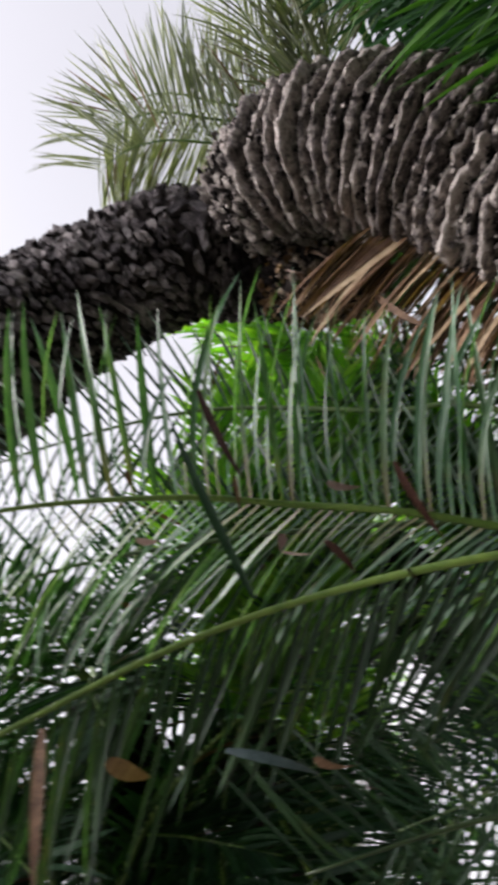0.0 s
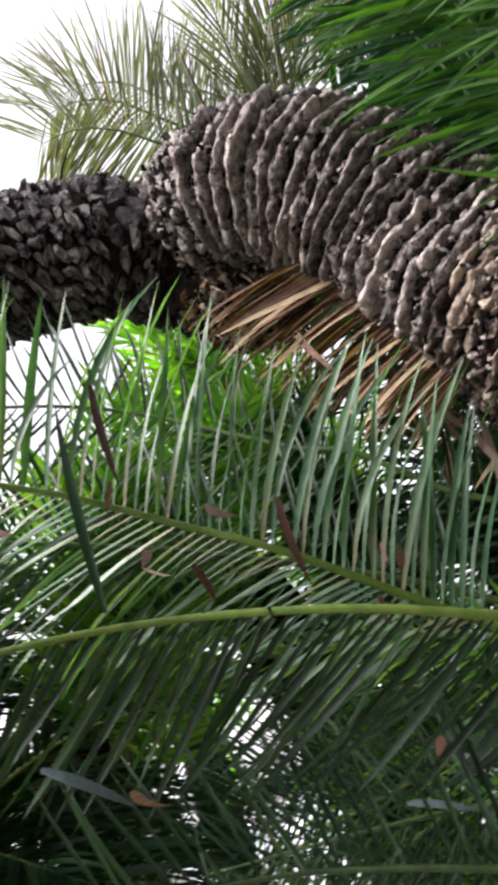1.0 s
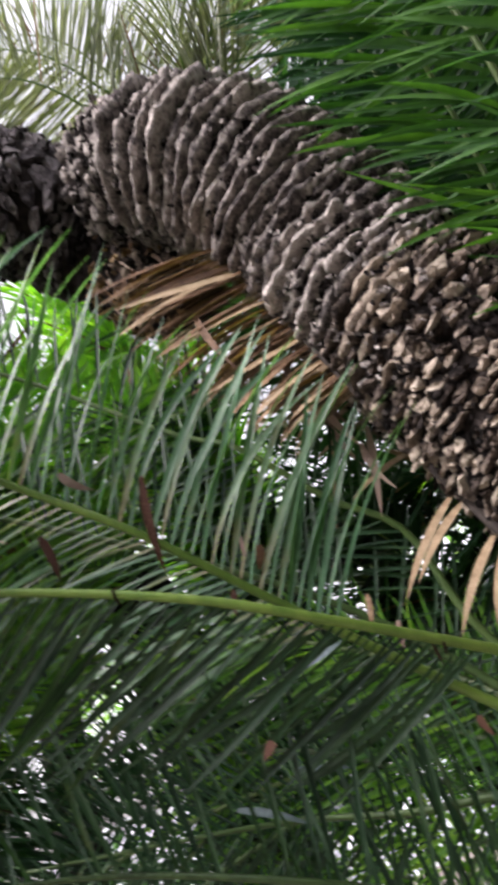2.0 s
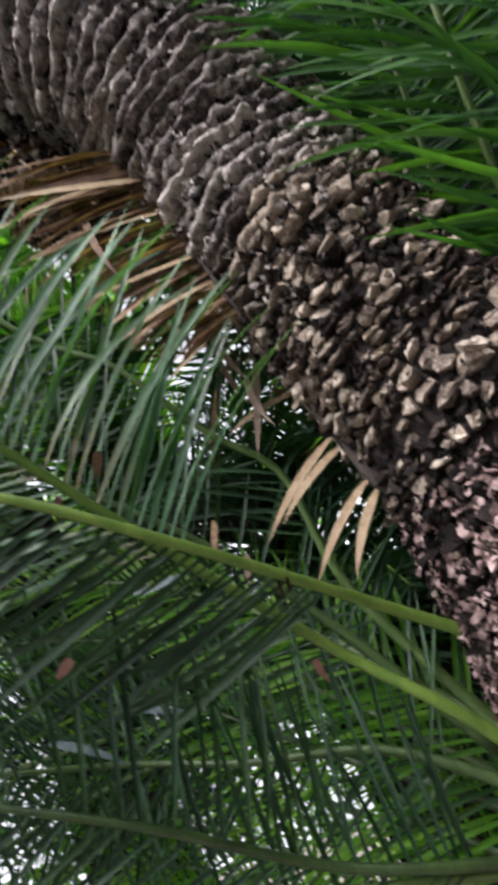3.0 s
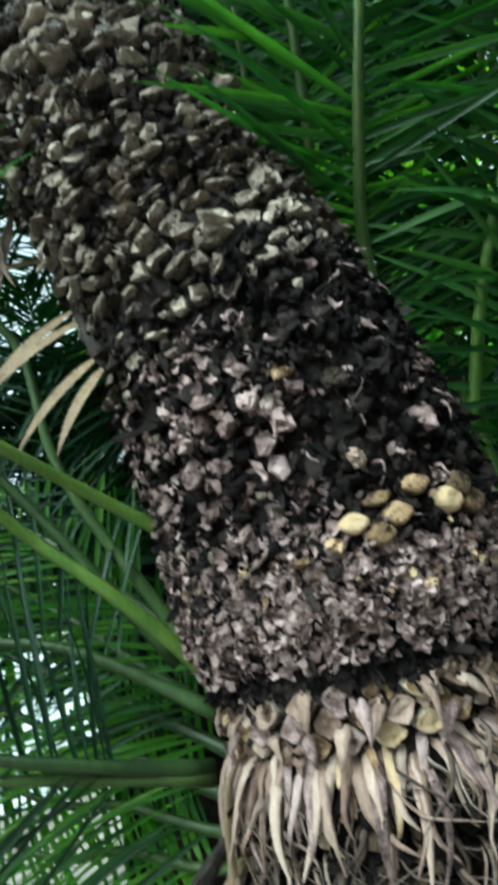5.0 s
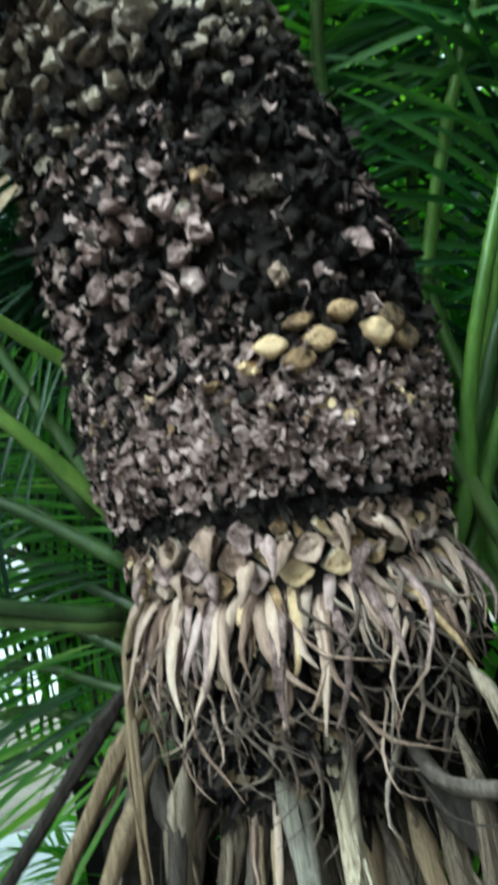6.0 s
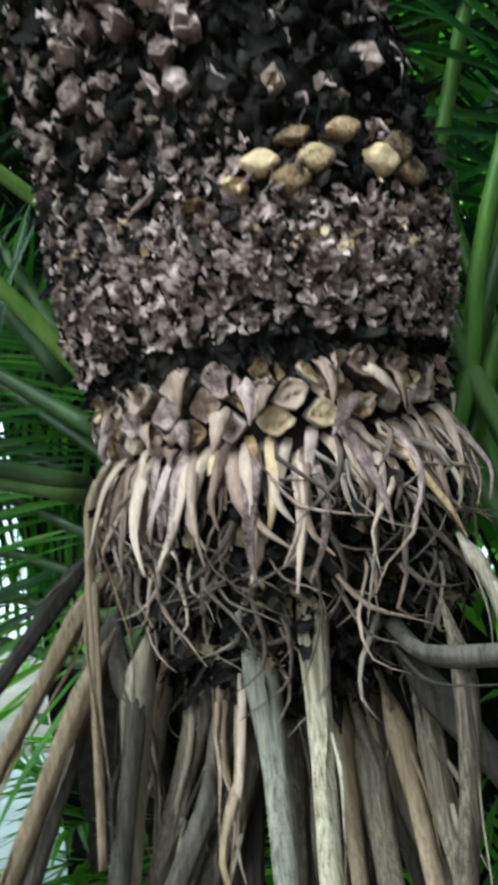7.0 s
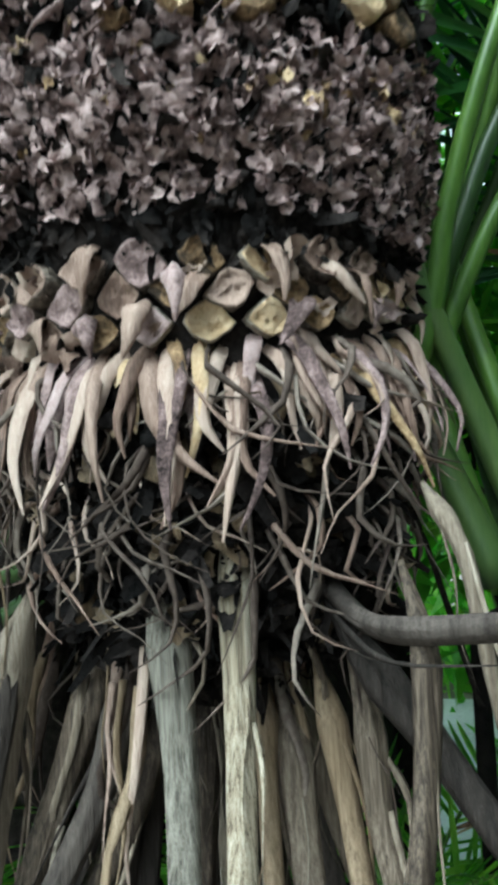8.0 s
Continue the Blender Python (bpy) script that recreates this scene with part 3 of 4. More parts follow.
# stretches along the trunk, from the shoulder down to the crown
lay(rows(main, 0.0, 0.17, 0.036, 0.05, GREY_BASE, 0.017, 1.0, 0.03, 0.2, 2.2, 2.2, 0.3, 0.35, nu=9, nv=7), trunk, True, "leaf_base")
lay(ridges(main, 0.15, 0.66, 0.039, 0.26, 0.034, GREY_BASE, 0.45, 0.15), trunk, True, "leaf_base")
lay(ridges(main, 0.66, 0.90, 0.037, 0.13, 0.029, GREY_BASE, 0.5, 0.4), trunk, True, "leaf_base")
lay(ridges(main, 0.895, 0.96, 0.032, 0.085, 0.022, TAN_BASE, 0.6, 0.3), trunk, True, "leaf_base")
lay(rows(main, 0.95, 1.07, 0.026, 0.045, TAN_BASE, 0.016, 0.97, 0.05, 0.12, spread=0.5, spin=0.1, chip=True), trunk, True, "leaf_base")
lay(rows(main, 1.07, 1.38, 0.0205, 0.035, TAN_BASE, 0.012, 0.95, 0.08, 0.15, spread=0.5, spin=0.1, chip=True), trunk, True, "leaf_base")
lay(nodules(main, 1.36, 1.66, 100, 0.0095, TAN_BASE, 0.014, 1.75, 4.2), trunk, True, "leaf_base")
lay(nodules(main, 1.36, 1.66, 30, 0.011, TAN_BASE, 0.012, -2.08, 1.75), trunk, True, "leaf_base")
lay(crumples(main, 1.40, 1.69, 820, 0.0085, PINK_FLAKE, 0.015, 1.75, 4.2), trunk, False, "bract_scrap", "crumpled grey-pink bracts")
lay(crumples(main, 1.38, 1.68, 120, 0.009, PINK_FLAKE, 0.012, -2.08, 1.65), trunk, False, "bract_scrap", "crumpled grey-pink bracts")
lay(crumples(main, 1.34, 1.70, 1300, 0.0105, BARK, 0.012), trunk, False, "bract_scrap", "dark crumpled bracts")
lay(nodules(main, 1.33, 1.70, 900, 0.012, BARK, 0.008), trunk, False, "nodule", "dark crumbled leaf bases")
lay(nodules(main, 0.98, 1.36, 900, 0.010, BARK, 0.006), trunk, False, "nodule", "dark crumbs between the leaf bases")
lay([(scale_piece(main, s_, g, 0.0215, 0.0185, 0.02, 1.15, 16, 0.12, rng.normal() * 0.1, 0.03, 0.1, 10, 10, 0.1), OCHRE_BASE) for s_, g in ((1.659, 1.73), (1.663, 1.51), (1.682, 1.62), (1.633, 1.58), (1.667, 1.19), (1.676, 1.02), (1.655, 1.08), (1.635, 1.36))], trunk, True, "leaf_base")
lay([(chip_piece(main, s_, g, 0.0125, 0.0105, 0.018, rng.normal() * 0.4), PINK_FLAKE) for s_, g in ((1.478, 2.17), (1.496, 1.96), (1.507, 2.12), (1.504, 2.38), (1.53, 2.4), (1.5, 1.7), (1.522, 1.84), (1.57, 1.1), (1.5, 2.24), (1.533, 1.96), (1.6, 2.26), (1.552, 1.96))], trunk, True, "leaf_base")
lay([(chip_piece(main, s_, g, 0.0125, 0.0095, 0.017, rng.normal() * 0.3), OCHRE_BASE if s_ > 1.4 else TAN_BASE) for s_, g in ((1.485, 1.73), (1.34, 1.87), (1.355, 1.82), (1.37, 1.96), (1.37, 2.17), (1.385, 1.8), (1.682, 1.84), (1.692, 2.02))], trunk, True, "leaf_base")
lay([(chip_piece(main, 1.574, 1.59, 0.010, 0.0095, 0.021, 0.3), STRAW)], trunk, True, "leaf_base")
for k in range(190):
    p, x, y, z = main.place(rng.uniform(1.37, 1.69), rng.uniform(0, 6.283))
    e = rng.normal(size=3)
    strap(p - z * 0.003, [z + x * e[0], y + z * 0.6 + x * e[1], y * 0.7 + x * (e[1] + e[2]), x * e[2] - z * 0.3 + y * 0.5], rng.uniform(0.03, 0.06), rng.uniform(0.002, 0.004), 0.4, PINK_FLAKE, "curled_fibre", trunk, 5, 8)
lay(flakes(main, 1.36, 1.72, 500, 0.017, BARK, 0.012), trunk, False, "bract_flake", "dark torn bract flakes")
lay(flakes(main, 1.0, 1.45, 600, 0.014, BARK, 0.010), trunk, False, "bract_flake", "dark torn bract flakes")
lay(crumples(main, 0.05, 1.10, 2600, 0.010, BARK, 0.011), trunk, False, "bract_scrap", "dark scraps for shade and fibre between the leaf bases")
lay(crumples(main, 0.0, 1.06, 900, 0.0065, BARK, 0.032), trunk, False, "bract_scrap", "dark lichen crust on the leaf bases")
lay(crumples(main, 0.0, 1.05, 900, 0.007, GREY_BASE, 0.034), trunk, False, "bract_scrap", "grey crumbs on the leaf bases")
lay(flakes(main, 0.1, 1.05, 900, 0.010, GREY_BASE, 0.026), trunk, False, "bract_flake", "grey crumbs on the leaf bases")
lay(crumples(main, 1.69, 1.84, 3300, 0.0075, PINK_FLAKE, 0.013), trunk, False, "bract_scrap", "crumbled pinkish bract band")
lay(nodules(main, 1.69, 1.83, 700, 0.006, PINK_FLAKE, 0.010), trunk, False, "nodule", "small pinkish bract lumps")
lay(crumples(main, 1.68, 1.80, 160, 0.007, OCHRE_BASE, 0.014), trunk, False, "bract_scrap", "yellowish bract scraps")
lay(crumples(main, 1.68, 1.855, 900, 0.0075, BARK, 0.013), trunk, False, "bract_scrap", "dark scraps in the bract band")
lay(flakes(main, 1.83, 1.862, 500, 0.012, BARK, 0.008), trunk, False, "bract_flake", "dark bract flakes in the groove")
# the last rings of cut leaf bases, set like a lattice
for i, s_ in enumerate((1.863, 1.8755, 1.888)):
    n = 28
    for j in range(n):
        g = 2 * math.pi * (j + 0.5 * (i % 2) + rng.normal() * 0.05) / n
        v, f, ring = cut_base(main, s_ + rng.normal() * 0.0008, g, 0.0202 * rng.uniform(0.85, 1.06), 0.0112 * rng.uniform(0.85, 1.06), 0.0075 * rng.uniform(0.6, 1.5), rng.normal() * 0.1)
        me = mesh_from("leaf_base", v, f, TAN_BASE)
        me.materials.append(OCHRE_BASE if rng.random() < 0.42 else PINK_FLAKE if rng.random() < 0.5 else STRAW)
        for q in me.polygons[ring * 2:]:
            q.material_index = 1
        part("leaf_base", me, trunk)
lay(crumples(main, 1.858, 1.90, 60, 0.013, STRAW, 0.014), trunk, False, "bract_flake", "dry flaps between the leaf bases")
lay(rows(main, 1.92, 2.14, 0.022, 0.03, BARK, 0.016, 0.85, 0.25, 0.5, 2.0, 3, 0.8, 0.5, spread=0.5, nu=6, nv=5), trunk, False, "leaf_stub", "dark broken leaf stubs")
lay(flakes(main, 1.93, 2.18, 900, 0.020, BARK, 0.02), trunk, False, "bract_flake", "dark torn bract flakes")
lay(crumples(main, 1.93, 2.12, 160, 0.013, PETIOLE_ORANGE, 0.02), trunk, False, "bract_scrap", "brown crumpled bracts")
lay(crumples(main, 1.92, 2.14, 700, 0.010, BARK, 0.016), trunk, False, "bract_scrap", "dark crumpled bracts")
lay(rows(back, 0.9, back.length - 0.40, 0.029, 0.046, BARK_SCALE, 0.012, 1.05, 0.03, 0.14, spread=0.4, spin=0.5, chip=True), back_trunk, True, "leaf_base")
lay(rows(back, back.length - 0.19, back.length - 0.03, 0.03, 0.028, TAN_BASE, 0.012, 0.95, 0.1, 0.3, 2.0, 3, 0.6, 0.4, spread=0.5, nu=8, nv=6), back_trunk, True, "leaf_base")
lay(crumples(back, 0.9, back.length, 1500, 0.016, BARK, 0.012), back_trunk, False, "bract_scrap", "dark flat bark scales")
lay(flakes(back, 0.9, back.length, 700, 0.016, BARK, 0.012), back_trunk, False, "bract_flake", "dark torn bract flakes")


def bract(p, side, dirs, length, half, mat, parent):
    """A dry papery blade: widest near its foot, drawn out to a point, cupped, creased and curling."""
    pts = [p]
    for d in dirs:
        pts.append(pts[-1] + unit(d) * length / len(dirs))
    path = spline(pts, 11)
    t, _, _ = frames(path)
    cup, twist, a = rng.uniform(0.15, 0.6), rng.normal() * 0.5, np.array((-1.0, -0.5, 0.0, 0.5, 1.0))
    crease, front, rear = rng.normal(size=5) * 0.2, [], []
    for i, (c, d) in enumerate(zip(path, t)):
        u = i / 10
        w = unit(side - d * (side @ d))
        n = cross(d, w)
        w, n = w * math.cos(twist * u) + n * math.sin(twist * u), n * math.cos(twist * u) - w * math.sin(twist * u)
        hw = half * (0.6 + 0.4 * min(1, u * 4)) * (1 - u ** 1.7) * rng.uniform(0.9, 1.1) + 0.0007
        rise = hw * (cup * a * a + crease + 0.06 * rng.normal(size=5))
        sheet = c + np.outer(a * hw, w) + np.outer(rise, n)
        front.append(sheet)
        rear.append(sheet - n * 0.0012)
    v = np.concatenate(front + rear)
    f = []
    for i in range(10):
        for j in range(4):
            q = (i * 5 + j, i * 5 + j + 1, i * 5 + j + 6, i * 5 + j + 5)
            f += [q, tuple(k + 55 for k in q[::-1])]
        f += [(i * 5, i * 5 + 5, i * 5 + 60, i * 5 + 55), (i * 5 + 4, i * 5 + 59, i * 5 + 64, i * 5 + 9)]
    return part("bract", mesh_from("bract", v, np.array(f), mat), parent)


# curling bracts under the last ring of leaf bases
for k in range(190):
    g = 2 * math.pi * (k + rng.uniform(-0.7, 0.7)) / 190
    p, x, y, z = main.place(rng.uniform(1.893, 1.915), g)
    lean, bend, lift = rng.normal() * 0.28, rng.normal() * 0.5, rng.uniform(0.5, 1.1)
    long_ = rng.uniform(0.055, 0.145)
    bract(p - z * 0.008, x, [z * 0.9 + y * 0.5 + x * lean, z * 0.75 * lift + y + x * lean, y + z * 0.45 * lift + x * (lean + bend * 0.5), y * 0.9 + z * rng.uniform(-0.3, 0.5) + x * bend], long_, rng.uniform(0.005, 0.0095),
          STRAW if rng.random() < 0.62 else PINK_FLAKE if rng.random() < 0.75 else OCHRE_BASE, trunk)
for k in range(40):
    g = 2 * math.pi * (k + rng.uniform(-0.5, 0.5)) / 40
    p, x, y, z = main.place(rng.uniform(1.853, 1.882), g)
    lean = rng.normal() * 0.5
    bract(p + z * 0.002, x, [z + y * 0.4 + x * lean, y + z * 0.5 + x * lean, y + z * rng.uniform(-0.2, 0.4) + x * (lean + rng.normal() * 0.3)], rng.uniform(0.03, 0.06), rng.uniform(0.006, 0.011), STRAW if k % 3 else PINK_FLAKE, trunk)
for k in range(420):
    p, x, y, z = main.place(rng.uniform(1.90, 2.07), rng.uniform(0, 6.283))
    b = rng.normal(size=3)
    strap(p - z * 0.004, [z + y * 0.4 + x * b[0] * 0.5, y + z * 0.5 + x * b[1], y * 0.8 + x * (b[1] + b[2]) + z * b[0] * 0.4, x * b[2] * 1.5 + y * 0.5 + z * 0.3], rng.uniform(0.05, 0.16), rng.uniform(0.002, 0.0044), 0.55,
          GREY_FIBRE if rng.random() < 0.72 else STRAW, "curled_fibre", trunk, 5, 9)

# dry petioles that hang from the crown
HANGING = [
    ([(1.153, 0.659, 1.530), (1.151, 0.647, 1.420), (1.129, 0.630, 1.307)], 0.0140, PETIOLE_GREY), ([(1.166, 0.598, 1.564), (1.159, 0.594, 1.458), (1.124, 0.576, 1.324)], 0.0125, PETIOLE_PALE),
    ([(1.171, 0.759, 1.447), (1.149, 0.777, 1.370), (1.107, 0.788, 1.277)], 0.014, PETIOLE_DRY), ([(1.176, 0.726, 1.452), (1.159, 0.740, 1.373), (1.108, 0.762, 1.283)], 0.013, PETIOLE_DARK),
    ([(1.219, 0.726, 1.414), (1.189, 0.737, 1.339), (1.148, 0.760, 1.264)], 0.013, PETIOLE_DRY), ([(1.250, 0.689, 1.419), (1.230, 0.684, 1.333), (1.205, 0.674, 1.258)], 0.012, PETIOLE_DRY),
    ([(1.242, 0.625, 1.416), (1.229, 0.617, 1.345), (1.210, 0.603, 1.274)], 0.0095, PETIOLE_ORANGE), ([(1.269, 0.615, 1.408), (1.259, 0.603, 1.337), (1.240, 0.585, 1.263)], 0.0145, PETIOLE_DRY),
    ([(1.270, 0.573, 1.412), (1.270, 0.562, 1.340), (1.252, 0.542, 1.268)], 0.011, PETIOLE_ORANGE), ([(1.286, 0.548, 1.423), (1.281, 0.539, 1.340), (1.272, 0.519, 1.264)], 0.012, PETIOLE_DRY),
    ([(1.189, 0.458, 1.506), (1.178, 0.458, 1.431), (1.146, 0.460, 1.343)], 0.0095, PETIOLE_DRY), ([(1.244, 0.524, 1.478), (1.264, 0.478, 1.409), (1.269, 0.422, 1.330)], 0.0135, PETIOLE_DARK),
    ([(1.241, 0.551, 1.532), (1.185, 0.486, 1.516), (1.158, 0.394, 1.525)], 0.0115, PETIOLE_DARK), ([(1.244, 0.443, 1.565), (1.250, 0.436, 1.512), (1.259, 0.430, 1.453)], 0.0075, PETIOLE_DRY),
    ([(1.101, 0.780, 1.490), (1.093, 0.787, 1.410), (1.064, 0.780, 1.301)], 0.014, PETIOLE_DRY), ([(1.085, 0.848, 1.612), (1.046, 0.889, 1.544), (0.992, 0.927, 1.466)], 0.009, PETIOLE_DARK),
    ([(1.075, 0.825, 1.577), (1.035, 0.860, 1.495), (0.974, 0.887, 1.394)], 0.0095, PETIOLE_ORANGE), ([(1.065, 0.814, 1.502), (1.038, 0.828, 1.445), (0.996, 0.845, 1.360)], 0.0105, PETIOLE_ORANGE),
    ([(1.067, 0.790, 1.682), (1.057, 0.792, 1.540), (1.030, 0.767, 1.362)], 0.0052, PETIOLE_ORANGE), ([(1.090, 0.795, 1.508), (1.094, 0.779, 1.473), (1.061, 0.775, 1.346)], 0.010, PETIOLE_DARK),
    ([(1.093, 0.825, 1.529), (1.067, 0.837, 1.458), (1.024, 0.844, 1.370)], 0.012, PETIOLE_DARK)]


def petiole(points, r, mat, more=0.3):
    pts = np.array(points)
    root = pts[0] + unit(unit(pts[0] - pts[1]) + unit(np.array((1.29, 0.71, 1.75)) - pts[0]) * 0.7) * 0.06
    end = pts[-1] + unit(pts[-1] - pts[-2]) * more
    path = spline([root, *pts, end], 22)
    u = np.linspace(0, 1, 22)
    radii = r * (1.15 - 0.35 * u) * (1 + 0.25 * np.exp(-((u - 0.14) / 0.08) ** 2)) * np.minimum(1, 0.25 + u * 6)
    v, f = tube(path, radii, 22, 0.7, 0.0, 0.012, 0.0, 0.085)
    stalk = part("petiole", mesh_from("petiole", v, f, mat), cycad)
    for _ in range(3):
        i, e = int(rng.integers(2, 9)), rng.normal(size=(3, 3)) * 0.12
        d = [unit(path[min(21, i + 4 * (q + 1))] - path[i + 4 * q]) + e[q] for q in range(3)]
        strap(path[i] + unit(rng.normal(size=3)) * r * 0.85, d, rng.uniform(0.1, 0.24), rng.uniform(0.0015, 0.0035), 0.35, mat, "split_strip", stalk, 5, 12)
    return stalk


for pts, r, mat in HANGING:
    petiole(pts, r, mat, 0.02 if abs(pts[-1][2] - pts[0][2]) < 0.05 or r < 0.0079 else rng.uniform(0.15, 0.4))
for k in range(28):
    g = 2 * math.pi * k * 0.618 + rng.normal() * 0.1
    d = np.array((math.cos(g), math.sin(g), 0)) * (0.35 + 0.65 * (k * 0.37 % 1))
    if d @ (-0.55, -0.65, 0) > 0.35:
        continue
    c = np.array((1.30, 0.74, 1.5))
    petiole([c + d * 0.08, c + d * 0.13 - (0, 0, 0.15), c + d * 0.19 - (0, 0, 0.33)], rng.uniform(0.01, 0.015), PETIOLE_DRY if k % 3 == 0 else PETIOLE_DARK)

# thin dry strips between them
for k in range(34):
    g = rng.uniform(2.2, 5.6)
    p = np.array((1.29, 0.72, 1.52)) + np.array((math.cos(g), math.sin(g), 0)) * rng.uniform(0.08, 0.16) + (0, 0, rng.uniform(-0.06, 0.06))
    e = rng.normal(size=3) * 0.25
    out = np.array((math.cos(g), math.sin(g), 0)) * 0.25
    strap(p, [out + (0, 0, -1), out + (e[0], e[1], -1), (e[1] * 1.5, e[2], -1), (e[2], e[0] * 1.5, -0.8)], rng.uniform(0.12, 0.32), rng.uniform(0.0025, 0.006), 0.4, (GREY_FIBRE, PETIOLE_DRY, STRAW, PETIOLE_ORANGE)[k % 4], "dry_strip", cycad, 6, 12)

# live fronds of the crown, near ones first
UPPER = (-0.3, -0.8, -0.5)
frond(cycad, [(1.137, 0.832, 1.812), (1.055, 0.847, 1.895), (0.980, 0.869, 1.970), (0.896, 0.910, 2.058), (0.626, 0.908, 2.280), (0.458, 0.897, 2.417), (0.322, 0.910, 2.520), (0.166, 0.882, 2.605), (-0.057, 0.854, 2.690), (-0.271, 0.840, 2.722), (-0.5, 0.83, 2.72)],
      UPPER, 0.34, 0.0155, 0.0075, single=True, bare=0.31, angle=(50, 68), close=(10, -26), lift=(-0.12, -0.05), wide=0.64, mess=0.45, dry=0.0, label="long glossy green frond arching from the crown", limit=260, leaf=LEAF_GLOSS, skyward=1.4)
frond(cycad, [(1.219, 0.822, 1.908), (1.092, 0.822, 2.007), (0.966, 0.844, 2.082), (0.647, 0.828, 2.217), (0.464, 0.847, 2.302), (0.266, 0.903, 2.382), (0.063, 0.895, 2.413), (-0.157, 0.882, 2.417), (-0.329, 0.834, 2.413), (-0.55, 0.8, 2.38)],
      UPPER, 0.34, 0.0155, 0.0075, single=True, bare=0.22, angle=(54, 50), close=(6, 10), lift=(-0.1, -0.3), wide=0.5, mess=0.5, dry=0.0, sides=(1,), label="long green frond with brown flecks", limit=150, droop=0.1, leaf=LEAF, skyward=-0.1)
BEHIND = (-0.3, -0.9, -0.3)
SIDE = (-0.62, -0.72, -0.3)
for pts in ([(1.12, 0.86, 1.71), (0.934, 0.925, 1.765), (0.813, 0.985, 1.816), (0.583, 0.994, 1.941), (0.351, 1.075, 2.049), (0.1, 1.1, 2.12)],
            [(1.12, 0.86, 1.70), (0.874, 0.971, 1.765), (0.691, 1.051, 1.824), (0.522, 1.114, 1.882), (0.2, 1.2, 1.95)],
            [(1.15, 0.85, 1.77), (1.011, 1.001, 1.901), (0.861, 1.143, 1.947), (0.738, 1.257, 1.997), (0.591, 1.303, 2.036), (0.3, 1.4, 2.1)],
            [(1.17, 0.9, 1.85), (1.05, 1.0, 2.15), (1.009, 1.018, 2.373), (0.906, 1.051, 2.478), (0.777, 1.083, 2.635), (0.688, 1.125, 2.703), (0.469, 1.185, 2.892), (0.305, 1.187, 2.965), (0.1, 1.2, 3.02), (-0.12, 1.2, 3.04), (-0.35, 1.19, 3.0)],
            [(1.15, 0.92, 1.85), (0.9, 1.08, 2.25), (0.5, 1.14, 2.52), (0.1, 1.13, 2.68), (-0.15, 1.1, 2.72), (-0.4, 1.06, 2.7)]):
    frond(cycad, pts, BEHIND, 0.30, 0.021, 0.0075, ragged=0.2, wide=0.38, dry=0.003, angle=(60, 72), close=(18, 18), lift=(-0.1, -0.1), stem=RACHIS_DARK)
# fronds that leave the crown behind the trunk
for k, pts in enumerate(([(1.287, 1.012, 1.859), (1.227, 1.172, 2.014), (1.196, 1.312, 2.136), (0.996, 1.550, 2.349)], [(1.317, 0.979, 1.724), (1.251, 1.172, 1.882), (1.199, 1.338, 2.011), (1.005, 1.588, 2.223)],
                         [(1.310, 0.981, 1.682), (1.244, 1.179, 1.801), (1.195, 1.354, 1.887), (1.010, 1.616, 2.094)], [(1.286, 0.994, 1.628), (1.227, 1.188, 1.725), (1.188, 1.360, 1.787), (1.012, 1.632, 1.987)],
                         [(1.275, 0.994, 1.581), (1.215, 1.187, 1.641), (1.175, 1.360, 1.663), (1.010, 1.643, 1.851)], [(1.257, 0.998, 1.538), (1.199, 1.186, 1.578), (1.162, 1.353, 1.577), (1.007, 1.643, 1.754)],
                         [(1.234, 0.999, 1.482), (1.181, 1.182, 1.514), (1.150, 1.345, 1.506), (1.002, 1.639, 1.671)])):
    end = np.array(pts[-1])
    frond(cycad, [(1.30, 0.80, 1.62), *pts, end + (-0.25, 0.25, 0.12)], (-0.5, -0.6, 0.6), 0.28, 0.021, 0.0105, bare=0.18, angle=(54, 54), wide=0.55, ragged=0.12, leaf=(LEAF_LIGHT, LEAF_MID, LEAF_LIGHT)[k % 3], stem=RACHIS_DARK, dry=0.0)
# fronds that rise from the crown beside the trunk, their stalks bare at first
for pts, mat in (([(1.40, 0.70, 1.55), (1.50, 0.56, 1.75), (1.50, 0.50, 1.95), (1.49, 0.44, 2.1), (1.52, 0.36, 2.3), (1.6, 0.22, 2.6), (1.65, 0.1, 2.8)], RACHIS),
                 ([(1.40, 0.72, 1.6), (1.50, 0.62, 1.9), (1.50, 0.53, 2.13), (1.48, 0.46, 2.29), (1.45, 0.39, 2.40), (1.5, 0.25, 2.7), (1.55, 0.1, 2.95)], RACHIS),
                 ([(1.42, 0.70, 1.58), (1.55, 0.57, 1.8), (1.573, 0.515, 1.927), (1.587, 0.466, 2.049), (1.62, 0.38, 2.2), (1.7, 0.25, 2.45), (1.8, 0.1, 2.7)], RACHIS_DARK),
                 ([(1.42, 0.68, 1.52), (1.55, 0.57, 1.71), (1.568, 0.527, 1.827), (1.576, 0.463, 1.95), (1.62, 0.37, 2.1), (1.72, 0.2, 2.3), (1.85, 0.05, 2.5)], RACHIS)):
    frond(cycad, pts, SIDE, 0.3, 0.018, 0.0145, bare=0.72, leaf=LEAF_MID, stem=mat, wide=0.62)
